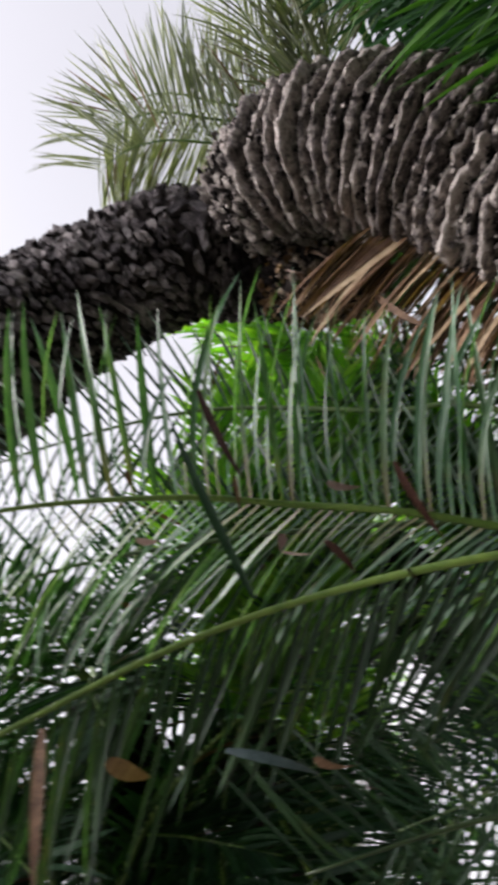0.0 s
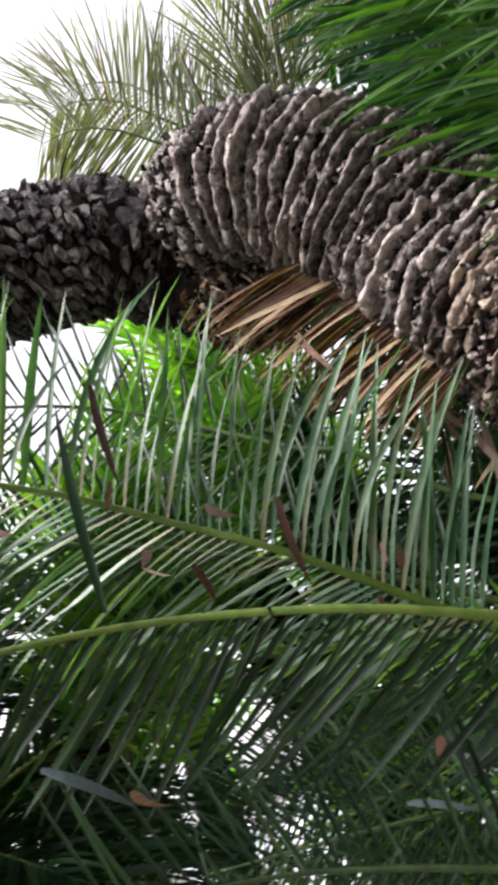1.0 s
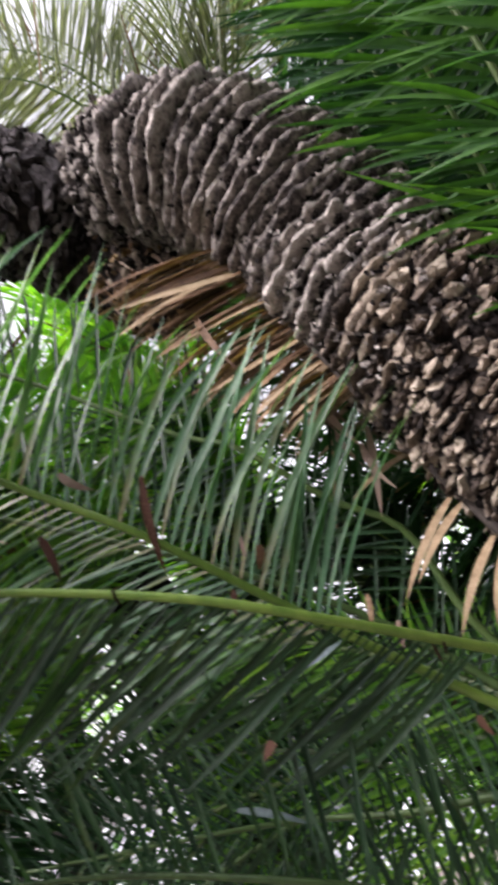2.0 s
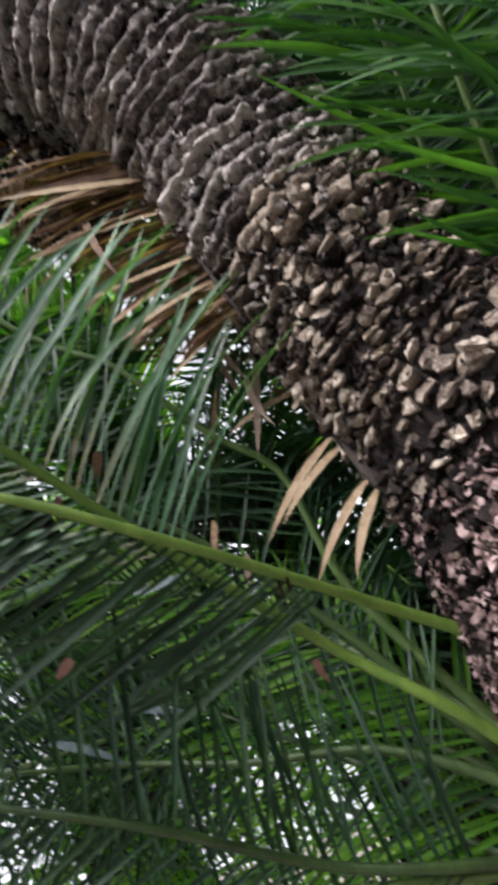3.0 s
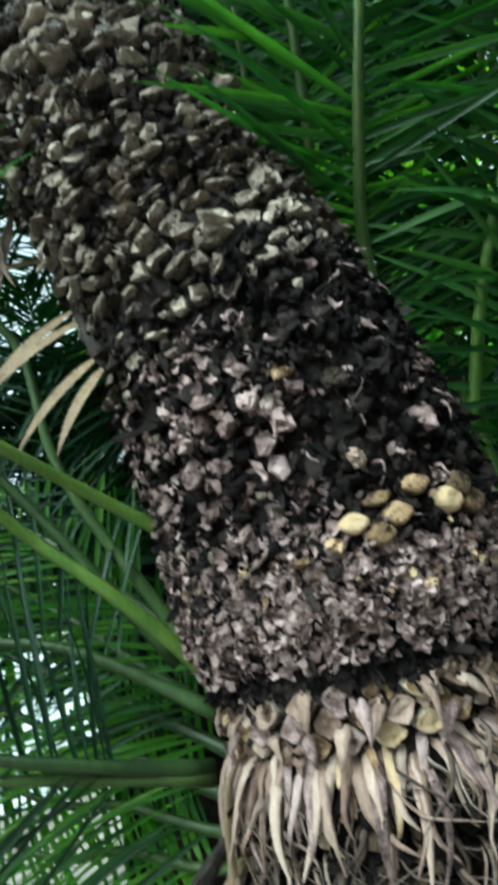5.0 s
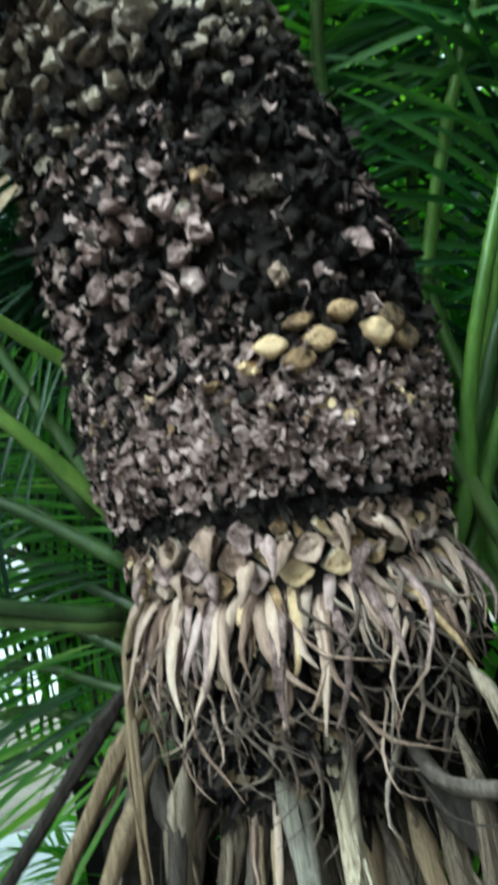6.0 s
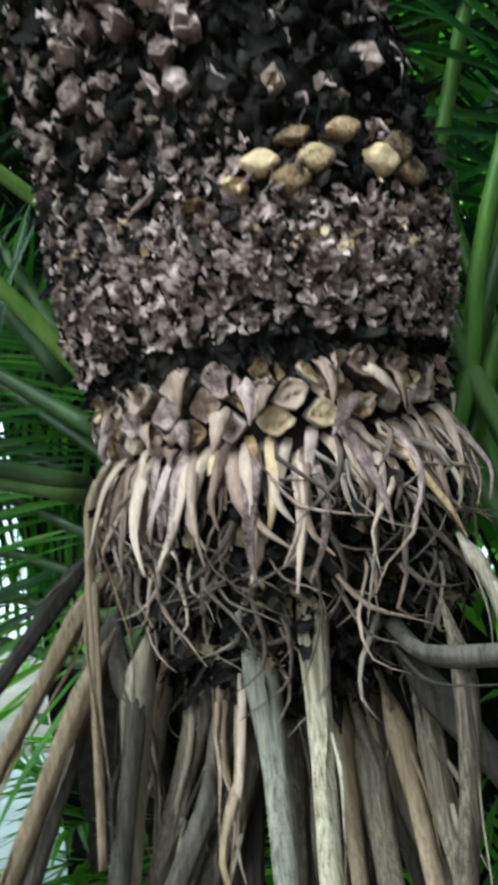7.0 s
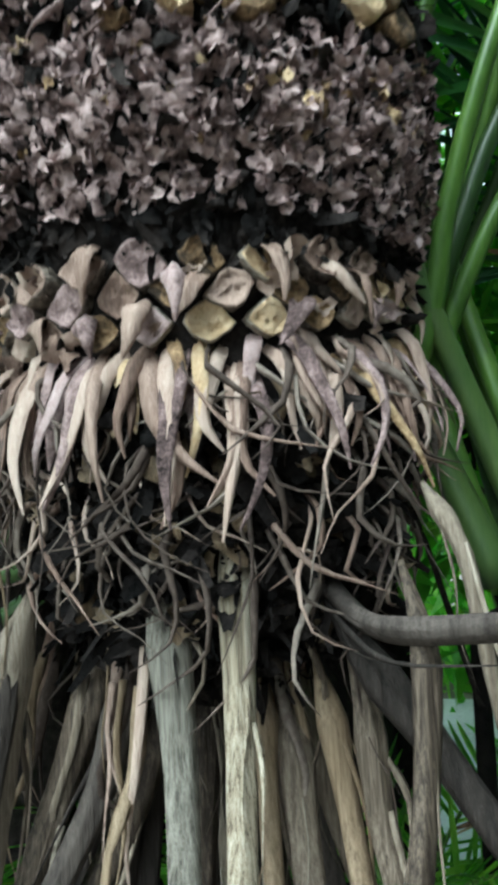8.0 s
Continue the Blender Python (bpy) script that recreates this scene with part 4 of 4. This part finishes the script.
# the dead frond folded back along the trunk
DEAD_LINE = [(1.01, 0.78, 2.22), (0.985, 0.80, 2.260), (1.000, 0.850, 2.357), (0.975, 0.885, 2.496), (0.920, 0.878, 2.606), (0.892, 0.914, 2.788), (0.866, 0.955, 2.985), (0.850, 0.974, 3.055)]
dead = frond(cycad, DEAD_LINE, (-0.55, -0.8, -0.2), stem=PETIOLE_DARK, radius=0.0068, label="withered brown frond lying back along the trunk", name="dead_frond", sides=())
line = spline(DEAD_LINE, 120)
for k in range(116):
    w = k / 115
    p = line[int(57 + 62 * w)] + rng.normal(size=3) * 0.002
    d = unit(np.array((-0.70, 0.66, -0.20)) * (1 - w) + np.array((-0.86, 0.50, 0.02)) * w + rng.normal(size=3) * np.array((0.04, 0.08, 0.04)))
    n = unit(np.array((-0.45, -0.6, 0.6)) + rng.normal(size=3) * 0.35)
    n = unit(n - d * (n @ d))
    L = (0.16 + 0.13 * min(1, w * 1.6)) * rng.uniform(0.75, 1.08)
    ob = part("leaflet", blade_mesh(int(rng.integers(4)), LEAF_DEAD if rng.random() < 0.45 + 0.5 * w else LEAF_TAN), dead)
    ob.matrix_basis = Matrix(basis(d * L, cross(n, d) * rng.uniform(0.17, 0.23), n * L * 0.7, p).tolist())

# its last broad leaflets, near the base
for a, b in (
        ((1.029, 0.892, 2.377), (0.884, 0.991, 2.273)),
        ((1.035, 0.882, 2.357), (0.903, 0.958, 2.289)),
        ((1.02, 0.845, 2.279), (0.902, 0.931, 2.18)),
        ((1.016, 0.829, 2.256), (0.933, 0.885, 2.16)),
        ((1.043, 0.942, 2.495), (0.921, 1.019, 2.487)),
        ((1.032, 0.97, 2.599), (0.915, 1.048, 2.598)),
        ((1.022, 0.974, 2.644), (0.948, 1.012, 2.634)),
        ((1.016, 0.999, 2.713), (0.931, 1.061, 2.7))):
    a, b = np.array(a), np.array(b)
    d, L = unit(b - a), np.linalg.norm(b - a)
    n = unit(np.array((-0.5, -0.7, 0.5)) - d * (np.array((-0.5, -0.7, 0.5)) @ d))
    ob = part("leaflet", blade_mesh(1, LEAF_TAN), dead)
    ob.matrix_basis = Matrix(basis(d * L, cross(n, d) * 0.23, n * L, a).tolist())

# a full crown close behind
cyd = rooted("cycad", "dense dark green cycad crown close behind the trunk", "cycad", "cycads behind")
v, f = tube(spline([(2.6, 1.2, -0.05), (2.5, 1.2, 1.0), (2.15, 1.3, 1.6), (1.5, 1.45, 1.97)], 16), np.linspace(0.17, 0.12, 16), 16, 1, 0.1, 0.06)
part("trunk", mesh_from("trunk", v, f, BARK), cyd)
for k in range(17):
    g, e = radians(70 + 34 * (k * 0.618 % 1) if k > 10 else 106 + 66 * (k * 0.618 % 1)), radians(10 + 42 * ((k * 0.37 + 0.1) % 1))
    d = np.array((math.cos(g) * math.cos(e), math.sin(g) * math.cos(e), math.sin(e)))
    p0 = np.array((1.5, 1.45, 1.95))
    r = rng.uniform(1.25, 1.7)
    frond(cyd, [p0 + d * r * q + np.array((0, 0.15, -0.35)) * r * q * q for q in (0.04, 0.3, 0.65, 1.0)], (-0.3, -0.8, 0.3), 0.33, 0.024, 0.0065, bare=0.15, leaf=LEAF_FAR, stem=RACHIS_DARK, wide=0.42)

# pale fronds behind the shoulder, against the sky
cyb = rooted("cycad", "second cycad with pale green fronds behind the trunk shoulder", "cycad")
D0 = np.array((1.10, 1.10, 3.60))
v, f = tube(spline([(2.75, 1.35, -0.05), (2.7, 1.4, 1.8), (1.7, 1.35, 3.2), D0], 20), np.linspace(0.15, 0.1, 20), 16, 1, 0.1, 0.06)
part("trunk", mesh_from("trunk", v, f, BARK), cyb)
for away in ((0, 0, 0), (0.05, 0.0, 0.13), (0.12, 0.02, 0.25)):
    frond(cyb, [np.array(q) + np.array(away) * u for q, u in ((D0, 0.3), ((0.875, 1.114, 3.650), 0.8), ((0.700, 1.100, 3.746), 1), ((0.59, 1.12, 3.79), 1), ((0.50, 1.15, 3.78), 1))], (-0.42, -0.79, -0.45), 0.36, 0.0088, 0.006, leaf=LEAF_PALE, angle=(84, 84), close=(34, 34), lift=(-0.05, -0.05), mess=0.8, wide=0.3, ragged=0.03, dry=0.04)
for tip in ((0.95, 0.78, 3.92), (1.12, 0.76, 3.84), (1.25, 0.67, 3.68), (1.18, 0.80, 3.80)):
    frond(cyb, [D0, D0 * 0.5 + np.array(tip) * 0.5 + (0, 0, 0.06), tip], (-0.2, -0.8, -0.5), 0.26, 0.0105, 0.005, leaf=LEAF_PALE, angle=(30, 30), close=(8, 8), wide=0.3, dry=0.05)

# dark fronds beside the trunk; their leaflets reach across it
cyc = rooted("cycad", "neighbouring cycad with dark green fronds reaching over the trunk", "cycad")
v, f = tube(spline([(1.7, 0.2, -0.05), (1.68, 0.25, 0.8), (1.6, 0.4, 1.5)], 16), np.linspace(0.16, 0.12, 16), 16, 1, 0.1, 0.06)
part("trunk", mesh_from("trunk", v, f, BARK), cyc)
for pts, lf, bare in (([(1.62, 0.45, 1.5), (1.45, 0.57, 2.0), (1.36, 0.57, 2.36), (1.27, 0.49, 2.52), (1.21, 0.40, 2.70), (1.18, 0.35, 2.88), (1.13, 0.32, 3.06), (1.05, 0.30, 3.25)], LEAF, 0.42),
                      ([(1.60, 0.50, 1.5), (1.50, 0.70, 2.1), (1.36, 0.66, 2.48), (1.29, 0.58, 2.58), (1.20, 0.50, 2.81), (1.16, 0.45, 3.0), (1.1, 0.42, 3.2), (1.0, 0.40, 3.4)], LEAF, 0.40),
                      ([(1.7, 0.45, 1.5), (1.733, 0.603, 2.182), (1.572, 0.344, 2.725), (1.4, 0.2, 3.1)], LEAF_FAR, 0.5), ([(1.7, 0.45, 1.5), (1.656, 0.595, 2.254), (1.526, 0.352, 2.700), (1.35, 0.25, 3.1)], LEAF_FAR, 0.5),
                      ([(1.66, 0.50, 1.45), (1.649, 0.578, 1.775), (1.620, 0.506, 2.007), (1.583, 0.435, 2.167), (1.5, 0.3, 2.5), (1.4, 0.2, 2.8)], LEAF, 0.45), ([(1.7, 0.5, 1.5), (1.877, 0.612, 1.907), (1.817, 0.488, 2.147), (1.7, 0.3, 2.6)], LEAF_FAR, 0.4),
                      ([(1.5, 0.7, 1.9), (1.28, 0.66, 2.6), (1.18, 0.57, 2.95), (1.08, 0.49, 3.2), (0.98, 0.44, 3.42), (0.88, 0.40, 3.6)], LEAF, 0.3), ([(1.6, 0.7, 1.9), (1.45, 0.8, 2.6), (1.35, 0.75, 3.0), (1.22, 0.66, 3.4), (1.1, 0.6, 3.65)], LEAF_FAR, 0.3),
                      ([(1.7, 0.5, 1.6), (1.5, 0.75, 2.3), (1.35, 0.7, 2.8), (1.2, 0.6, 3.2), (1.1, 0.5, 3.45)], LEAF_FAR, 0.3), ([(1.7, 0.5, 1.6), (1.75, 0.75, 2.4), (1.6, 0.7, 3.0), (1.4, 0.6, 3.4)], LEAF_FAR, 0.3)):
    frond(cyc, pts, SIDE, 0.34, 0.017, 0.0145 if bare > 0.39 else 0.0085, bare=bare, leaf=LEAF_MID if lf == LEAF else lf, angle=(70, 70), close=(20, 20), droop=0.2, wide=0.62, mess=2.4, dry=0.004, stem=RACHIS if bare > 0.44 else RACHIS_DARK)


# ---------------------------------------------------------------- cycads further off
def far_cycad(place, height, count, reach, lo, hi, mat=LEAF_FAR, label="leafy cycad further off, light or shade put in its leaf colour", leaf=0.3, spacing=0.024, foot=(0.0, 0.0)):
    c = rooted("cycad", label, "cycad", "cycads behind")
    top = np.array((place[0], place[1], height))
    v, f = tube(spline([(place[0] + foot[0], place[1] + foot[1], -0.05), (place[0] + foot[0] * 0.6, place[1] + foot[1] * 0.6, height * 0.6), top], 10), np.linspace(0.17, 0.13, 10), 14, 1, 0.1, 0.05)
    part("trunk", mesh_from("trunk", v, f, BARK), c)
    for k in range(count):
        g = 2 * math.pi * (k + rng.uniform(-0.3, 0.3)) / count
        e = radians(rng.uniform(lo, hi))
        d = np.array((math.cos(g) * math.cos(e), math.sin(g) * math.cos(e), math.sin(e)))
        r = reach * rng.uniform(0.8, 1.15)
        pts = [top + d * r * q - np.array((0, 0, 1)) * r * 0.42 * q * q for q in (0.03, 0.35, 0.7, 1.0)]
        frond(c, pts, (0, 0, 1), leaf, spacing, 0.008, leaf=mat, bare=0.1, wide=0.9)
    return c


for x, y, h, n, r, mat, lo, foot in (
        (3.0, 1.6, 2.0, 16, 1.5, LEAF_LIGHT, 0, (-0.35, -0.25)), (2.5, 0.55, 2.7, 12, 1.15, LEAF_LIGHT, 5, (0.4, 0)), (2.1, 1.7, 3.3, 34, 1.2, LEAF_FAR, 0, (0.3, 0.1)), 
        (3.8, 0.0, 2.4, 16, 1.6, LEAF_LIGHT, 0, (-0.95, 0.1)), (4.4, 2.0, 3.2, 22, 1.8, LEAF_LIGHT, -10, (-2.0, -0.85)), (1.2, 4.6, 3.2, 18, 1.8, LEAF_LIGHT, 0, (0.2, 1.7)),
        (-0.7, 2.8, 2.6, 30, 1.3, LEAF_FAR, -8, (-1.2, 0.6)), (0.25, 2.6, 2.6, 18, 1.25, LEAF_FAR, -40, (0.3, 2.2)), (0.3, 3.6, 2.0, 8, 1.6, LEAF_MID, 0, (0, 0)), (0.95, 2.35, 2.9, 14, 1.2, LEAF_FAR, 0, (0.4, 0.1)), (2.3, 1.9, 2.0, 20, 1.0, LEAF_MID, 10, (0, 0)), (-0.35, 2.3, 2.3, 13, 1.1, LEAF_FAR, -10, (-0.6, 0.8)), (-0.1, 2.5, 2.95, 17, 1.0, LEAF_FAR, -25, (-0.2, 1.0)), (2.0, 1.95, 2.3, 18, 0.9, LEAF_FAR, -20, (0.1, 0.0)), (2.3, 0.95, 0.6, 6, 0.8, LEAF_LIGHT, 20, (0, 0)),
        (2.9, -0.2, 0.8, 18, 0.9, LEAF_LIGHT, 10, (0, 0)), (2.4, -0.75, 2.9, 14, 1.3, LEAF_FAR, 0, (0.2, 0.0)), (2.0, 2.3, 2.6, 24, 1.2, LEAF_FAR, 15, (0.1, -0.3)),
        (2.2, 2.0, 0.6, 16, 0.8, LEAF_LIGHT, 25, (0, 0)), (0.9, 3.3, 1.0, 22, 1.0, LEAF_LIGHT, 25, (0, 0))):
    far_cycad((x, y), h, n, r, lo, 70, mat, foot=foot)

far_glow = rooted("cycad", "yellow-green cycad under the trunk, backlight put in its leaf colour", "cycad", "cycads behind")
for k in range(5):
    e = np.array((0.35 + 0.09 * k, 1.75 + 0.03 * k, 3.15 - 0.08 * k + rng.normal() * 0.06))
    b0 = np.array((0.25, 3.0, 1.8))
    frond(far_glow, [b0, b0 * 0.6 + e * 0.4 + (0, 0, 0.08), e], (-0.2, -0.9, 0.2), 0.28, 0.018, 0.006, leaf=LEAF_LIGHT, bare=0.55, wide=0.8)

for k in range(16):
    a = np.array((0.80, 1.02, 2.90)) + np.array((0.20, -0.06, -0.36)) * (k / 15) + rng.normal(size=3) * 0.025
    d = unit(np.array((-0.05, 0.02, -1.0)) + rng.normal(size=3) * 0.22)
    n = unit(np.array((-0.5, -0.8, 0.1)) + rng.normal(size=3) * 0.4)
    n = unit(n - d * (n @ d))
    L = rng.uniform(0.08, 0.19)
    ob = part("dry_scrap", blade_mesh(int(rng.integers(len(BLADES))), STRAW if k % 3 else LEAF_DEAD), cycad, "pale dry leaf scrap hanging under the dead frond")
    ob.matrix_basis = Matrix(basis(d * L, cross(n, d) * 0.22, n * L, a).tolist())

for k in range(18):
    w = rng.uniform(0, 1)
    a = np.array((0.85, 0.87, 2.10)) * (1 - w) + np.array((0.0, 0.84, 2.63)) * w + np.array((rng.normal() * 0.03, -0.02 + rng.normal() * 0.02, rng.normal() * 0.09))
    d = unit(np.array((rng.normal() * 0.4 - 0.2, rng.normal() * 0.2, -0.9)) + rng.normal(size=3) * 0.3)
    n = unit(np.array((-0.25, -0.8, -0.3)) + rng.normal(size=3) * 0.5)
    n = unit(n - d * (n @ d))
    L = rng.uniform(0.018, 0.05)
    ob = part("withered_leaflet", blade_mesh(int(rng.integers(len(BLADES))), (RED_FLECK, LEAF_DEAD, STRAW)[k % 3]), cycad, "small withered leaflet caught in the frond")
    ob.matrix_basis = Matrix(basis(d * L, cross(n, d) * rng.uniform(0.1, 0.2), n * L, a).tolist())
lay(crumples(back, back.length - 0.3, back.length, 320, 0.013, LEAF_DEAD, 0.02), back_trunk, False, "bract_scrap", "ragged brown fibre under the shoulder")
for k in range(60):
    p, x, y, z = back.place(back.length - rng.uniform(0.08, 0.32), rng.uniform(0, 6.283))
    strap(p - z * 0.004, [z * 0.6 + y, y + (0, 0, -0.4), y * 0.6 + (0, 0, -0.8) + rng.normal(size=3) * 0.4], rng.uniform(0.03, 0.1), rng.uniform(0.003, 0.007), 0.3, STRAW if k % 2 else GREY_FIBRE, "bract", back_trunk)

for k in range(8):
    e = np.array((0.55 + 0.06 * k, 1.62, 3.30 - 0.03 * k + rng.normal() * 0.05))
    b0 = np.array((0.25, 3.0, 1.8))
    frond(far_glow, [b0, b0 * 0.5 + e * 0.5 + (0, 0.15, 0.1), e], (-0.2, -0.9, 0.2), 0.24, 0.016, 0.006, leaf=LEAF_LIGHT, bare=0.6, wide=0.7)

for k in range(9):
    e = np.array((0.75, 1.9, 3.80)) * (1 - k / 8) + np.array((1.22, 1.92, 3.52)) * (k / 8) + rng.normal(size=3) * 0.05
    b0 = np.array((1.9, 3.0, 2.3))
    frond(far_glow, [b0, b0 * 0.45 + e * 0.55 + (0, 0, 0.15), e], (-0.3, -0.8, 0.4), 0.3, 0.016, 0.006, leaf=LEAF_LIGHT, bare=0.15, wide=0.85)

# odd leaflets: withered flecks caught in the fronds, and a few coloured with the sky's reflection
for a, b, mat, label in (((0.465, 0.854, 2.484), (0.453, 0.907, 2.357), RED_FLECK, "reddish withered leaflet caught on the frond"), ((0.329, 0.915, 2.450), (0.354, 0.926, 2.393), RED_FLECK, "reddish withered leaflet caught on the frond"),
                         ((0.253, 0.772, 2.683), (0.247, 0.852, 2.561), RED_FLECK, "brown withered leaflet caught on the frond"), ((0.653, 0.971, 2.197), (0.718, 0.930, 2.201), LEAF_SHINE, "leaflet coloured pale blue for the sky's reflection"),
                         ((0.706, 1.178, 2.077), (0.780, 1.149, 2.042), LEAF_SHINE, "leaflet coloured pale blue for the sky's reflection"), ((0.069, 0.931, 2.277), (0.167, 0.930, 2.198), LEAF_SHINE, "leaflet coloured pale blue for the sky's reflection"),
                         ((1.814, 0.513, 2.385), (1.705, 0.557, 2.222), LEAF_SHINE, "leaflet beside the stalks coloured blue for the sky's reflection"), ((1.75, 0.45, 2.25), (1.69, 0.50, 2.13), LEAF_SHINE, "leaflet beside the stalks coloured blue for the sky's reflection"), ((0.554, 1.120, 2.059), (0.646, 1.079, 2.015), LEAF_SHINE, "leaflet coloured pale blue for the sky's reflection"), ((-0.107, 0.846, 2.386), (-0.181, 0.871, 2.237), LEAF_DEAD, "hanging brown withered leaf"),
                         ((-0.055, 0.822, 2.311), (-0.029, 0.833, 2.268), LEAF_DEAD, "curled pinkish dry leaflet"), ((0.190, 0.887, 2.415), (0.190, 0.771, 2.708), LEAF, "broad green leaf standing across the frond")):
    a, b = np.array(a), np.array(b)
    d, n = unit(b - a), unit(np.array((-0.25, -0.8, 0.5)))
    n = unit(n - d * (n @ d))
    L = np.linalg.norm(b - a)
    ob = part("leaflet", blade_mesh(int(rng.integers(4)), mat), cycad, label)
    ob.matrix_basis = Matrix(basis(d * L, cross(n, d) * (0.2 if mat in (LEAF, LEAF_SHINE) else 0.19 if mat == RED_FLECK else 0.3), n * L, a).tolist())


# ---------------------------------------------------------------- thicket behind everything
def tree(place, height, centre, spread, count, size, mat, label, thick=0.2, name="tree", loose=0.32):
    t = rooted(name, label, name, "trees round the clearing" if name == "tree" else "")
    base, c = np.array((*place, -0.1)), np.array(centre)
    v, f = tube(spline([base, base + (0.1, 0.0, height * 0.3), base * 0.4 + c * 0.6, c], 16), np.linspace(thick, thick * 0.3, 16), 14, 1, 0.06, 0.04)
    part("trunk", mesh_from("trunk", v, f, BARK), t)
    for k in range(7):
        e = c + rng.normal(size=3) * np.array(spread) * 0.8
        s0 = base * 0.45 + c * 0.55 + (0, 0, 0.1 * k)
        v, f = tube(spline([s0, s0 * 0.5 + e * 0.5 + (0, 0, 0.2), e], 10), np.linspace(thick * 0.3, thick * 0.08, 10), 8, 1, 0, 0.05)
        part("limb", mesh_from("limb", v, f, BARK), t)
    clumps = c + np.clip(rng.normal(size=(max(8, count // 150), 3)), -1.5, 1.5) * spread
    p = clumps[rng.integers(len(clumps), size=count)] + np.clip(rng.normal(size=(count, 3)), -2, 2) * loose
    tagged(part("crown", mesh_from("crown", *leaf_cloud(p, size), mat, False), t), kind="stuff")
    return t


def leaf_cloud(c, size):
    """Small pointed leaves of any direction, folded along the middle, at the given places."""
    n = len(c)
    d = rng.normal(size=(n, 3)) + (0, 0, -0.3)
    d /= np.linalg.norm(d, axis=1)[:, None]
    w = np.cross(d, rng.normal(size=(n, 3)))
    w /= np.linalg.norm(w, axis=1)[:, None]
    L = size * rng.uniform(0.6, 1.3, size=(n, 1))
    up = np.cross(w, d)
    v = np.stack([c, c + d * L * 0.45 + w * L * 0.17 + up * L * 0.05, c + d * L - (0, 0, 1) * L * 0.15, c + d * L * 0.45 - w * L * 0.17 + up * L * 0.05], 1)
    i = np.arange(n)[:, None] * 4
    return v.reshape(-1, 3), np.concatenate([i + (0, 1, 2), i + (0, 2, 3)])


def thicket(label, centre, spread, count, size, mat):
    c = rng.normal(size=(count, 3)) * spread + centre
    c[:, 2] = np.abs(c[:, 2])
    return tagged(new("thicket", mesh_from("thicket", *leaf_cloud(c, size), mat, False)), label, "foliage", kind="stuff")


def low_wall(a, b, height):
    """A whitewashed garden wall with a coping."""
    w = rooted("garden_wall", "pale whitewashed garden wall beyond the clearing", "wall")
    a, b = Vector(a), Vector(b)
    along = (b - a).normalized()
    across = Vector((-along.y, along.x, 0))
    for name, half, z0, z1 in (("wall", 0.1, -0.1, height), ("coping", 0.15, height, height + 0.08)):
        bm = bmesh.new()
        bmesh.ops.create_cube(bm, size=1.0)
        for v in bm.verts:
            v.co = a.lerp(b, v.co.x + 0.5) + across * (v.co.y * 2 * half) + Vector((0, 0, z0 + (z1 - z0) * (v.co.z + 0.5)))
        bmesh.ops.bevel(bm, geom=bm.edges[:], offset=0.015, segments=2, affect="EDGES")
        me = bpy.data.meshes.new(name)
        bm.to_mesh(me)
        bm.free()
        me.materials.append(LIMEWASH)
        part(name, me, w)


low_wall((2.5, 14.5, 0), (16.0, 6.0, 0), 2.4)


def garden_path():
    """A pale concrete path that bends round the planting."""
    bm = bmesh.new()
    ring = []
    for k in range(40):
        a = radians(-50 + 128 * k / 39)
        d = Vector((math.cos(a), math.sin(a), 0))
        ring.append([bm.verts.new(Vector((0.7, 0.3, z)) + d * r) for r, z in ((2.55, -0.08), (2.55, 0.085), (2.58, 0.1), (5.6, 0.1), (5.63, 0.085), (5.63, -0.08))])
    for p, q in zip(ring, ring[1:]):
        for i in range(5):
            bm.faces.new((p[i], q[i], q[i + 1], p[i + 1]))
    me = bpy.data.meshes.new("pavement")
    bm.to_mesh(me)
    bm.free()
    me.materials.append(CONCRETE)
    return tagged(new("pavement", me), "pale concrete garden path behind the cycads", "pavement", kind="structure")


garden_path()
for x, y in ((2.7, -2.5), (1.4, -4.2), (-1.3, -4.6), (-3.9, -3.6)):
    tree((x, y), 3.2, (x, y, 2.7), (1.1, 0.7, 1.1), 7000, 0.28, LEAF_FAR, "unseen leafy tree added to block low sky light", loose=0.45)
thicket("light green foliage beside the clearing", (7.0, 0.5, 1.5), (0.9, 2.6, 1.4), 9000, 0.3, LEAF_LIGHT)
thicket("loose dark green foliage at the edge of the clearing", (-1.2, 5.5, 1.0), (2.0, 0.9, 0.8), 1600, 0.2, LEAF_MID)
tree((2.6, -1.1), 5.0, (4.0, -1.0, 5.2), (0.9, 0.9, 0.7), 5000, 0.2, LEAF_FAR, "dark leafy tree added overhead for shade")
tree((-3.0, -6.5), 4.0, (-2.6, -6.0, 3.6), (1.4, 1.2, 0.8), 10000, 0.22, LEAF_FAR, "unseen leafy tree added to block low sky light")

tree((2.35, 0.78), 1.6, (2.15, 0.66, 2.2), (0.14, 0.2, 0.3), 1500, 0.1, LEAF_LIGHT, "bright green broad-leaved shrub behind the stalks", 0.03, "shrub", 0.1)
tree((2.9, 0.4), 1.2, (2.7, 0.45, 1.6), (0.2, 0.35, 0.35), 1800, 0.12, LEAF_LIGHT, "bright green broad-leaved shrub behind the stalks", 0.03, "shrub", 0.14)

tree((2.8, 1.2), 4.0, (2.75, 1.3, 4.35), (0.36, 0.4, 0.36), 9000, 0.13, LEAF_FAR, "dark leafy tree behind the trunk", 0.15, "tree", 0.16)
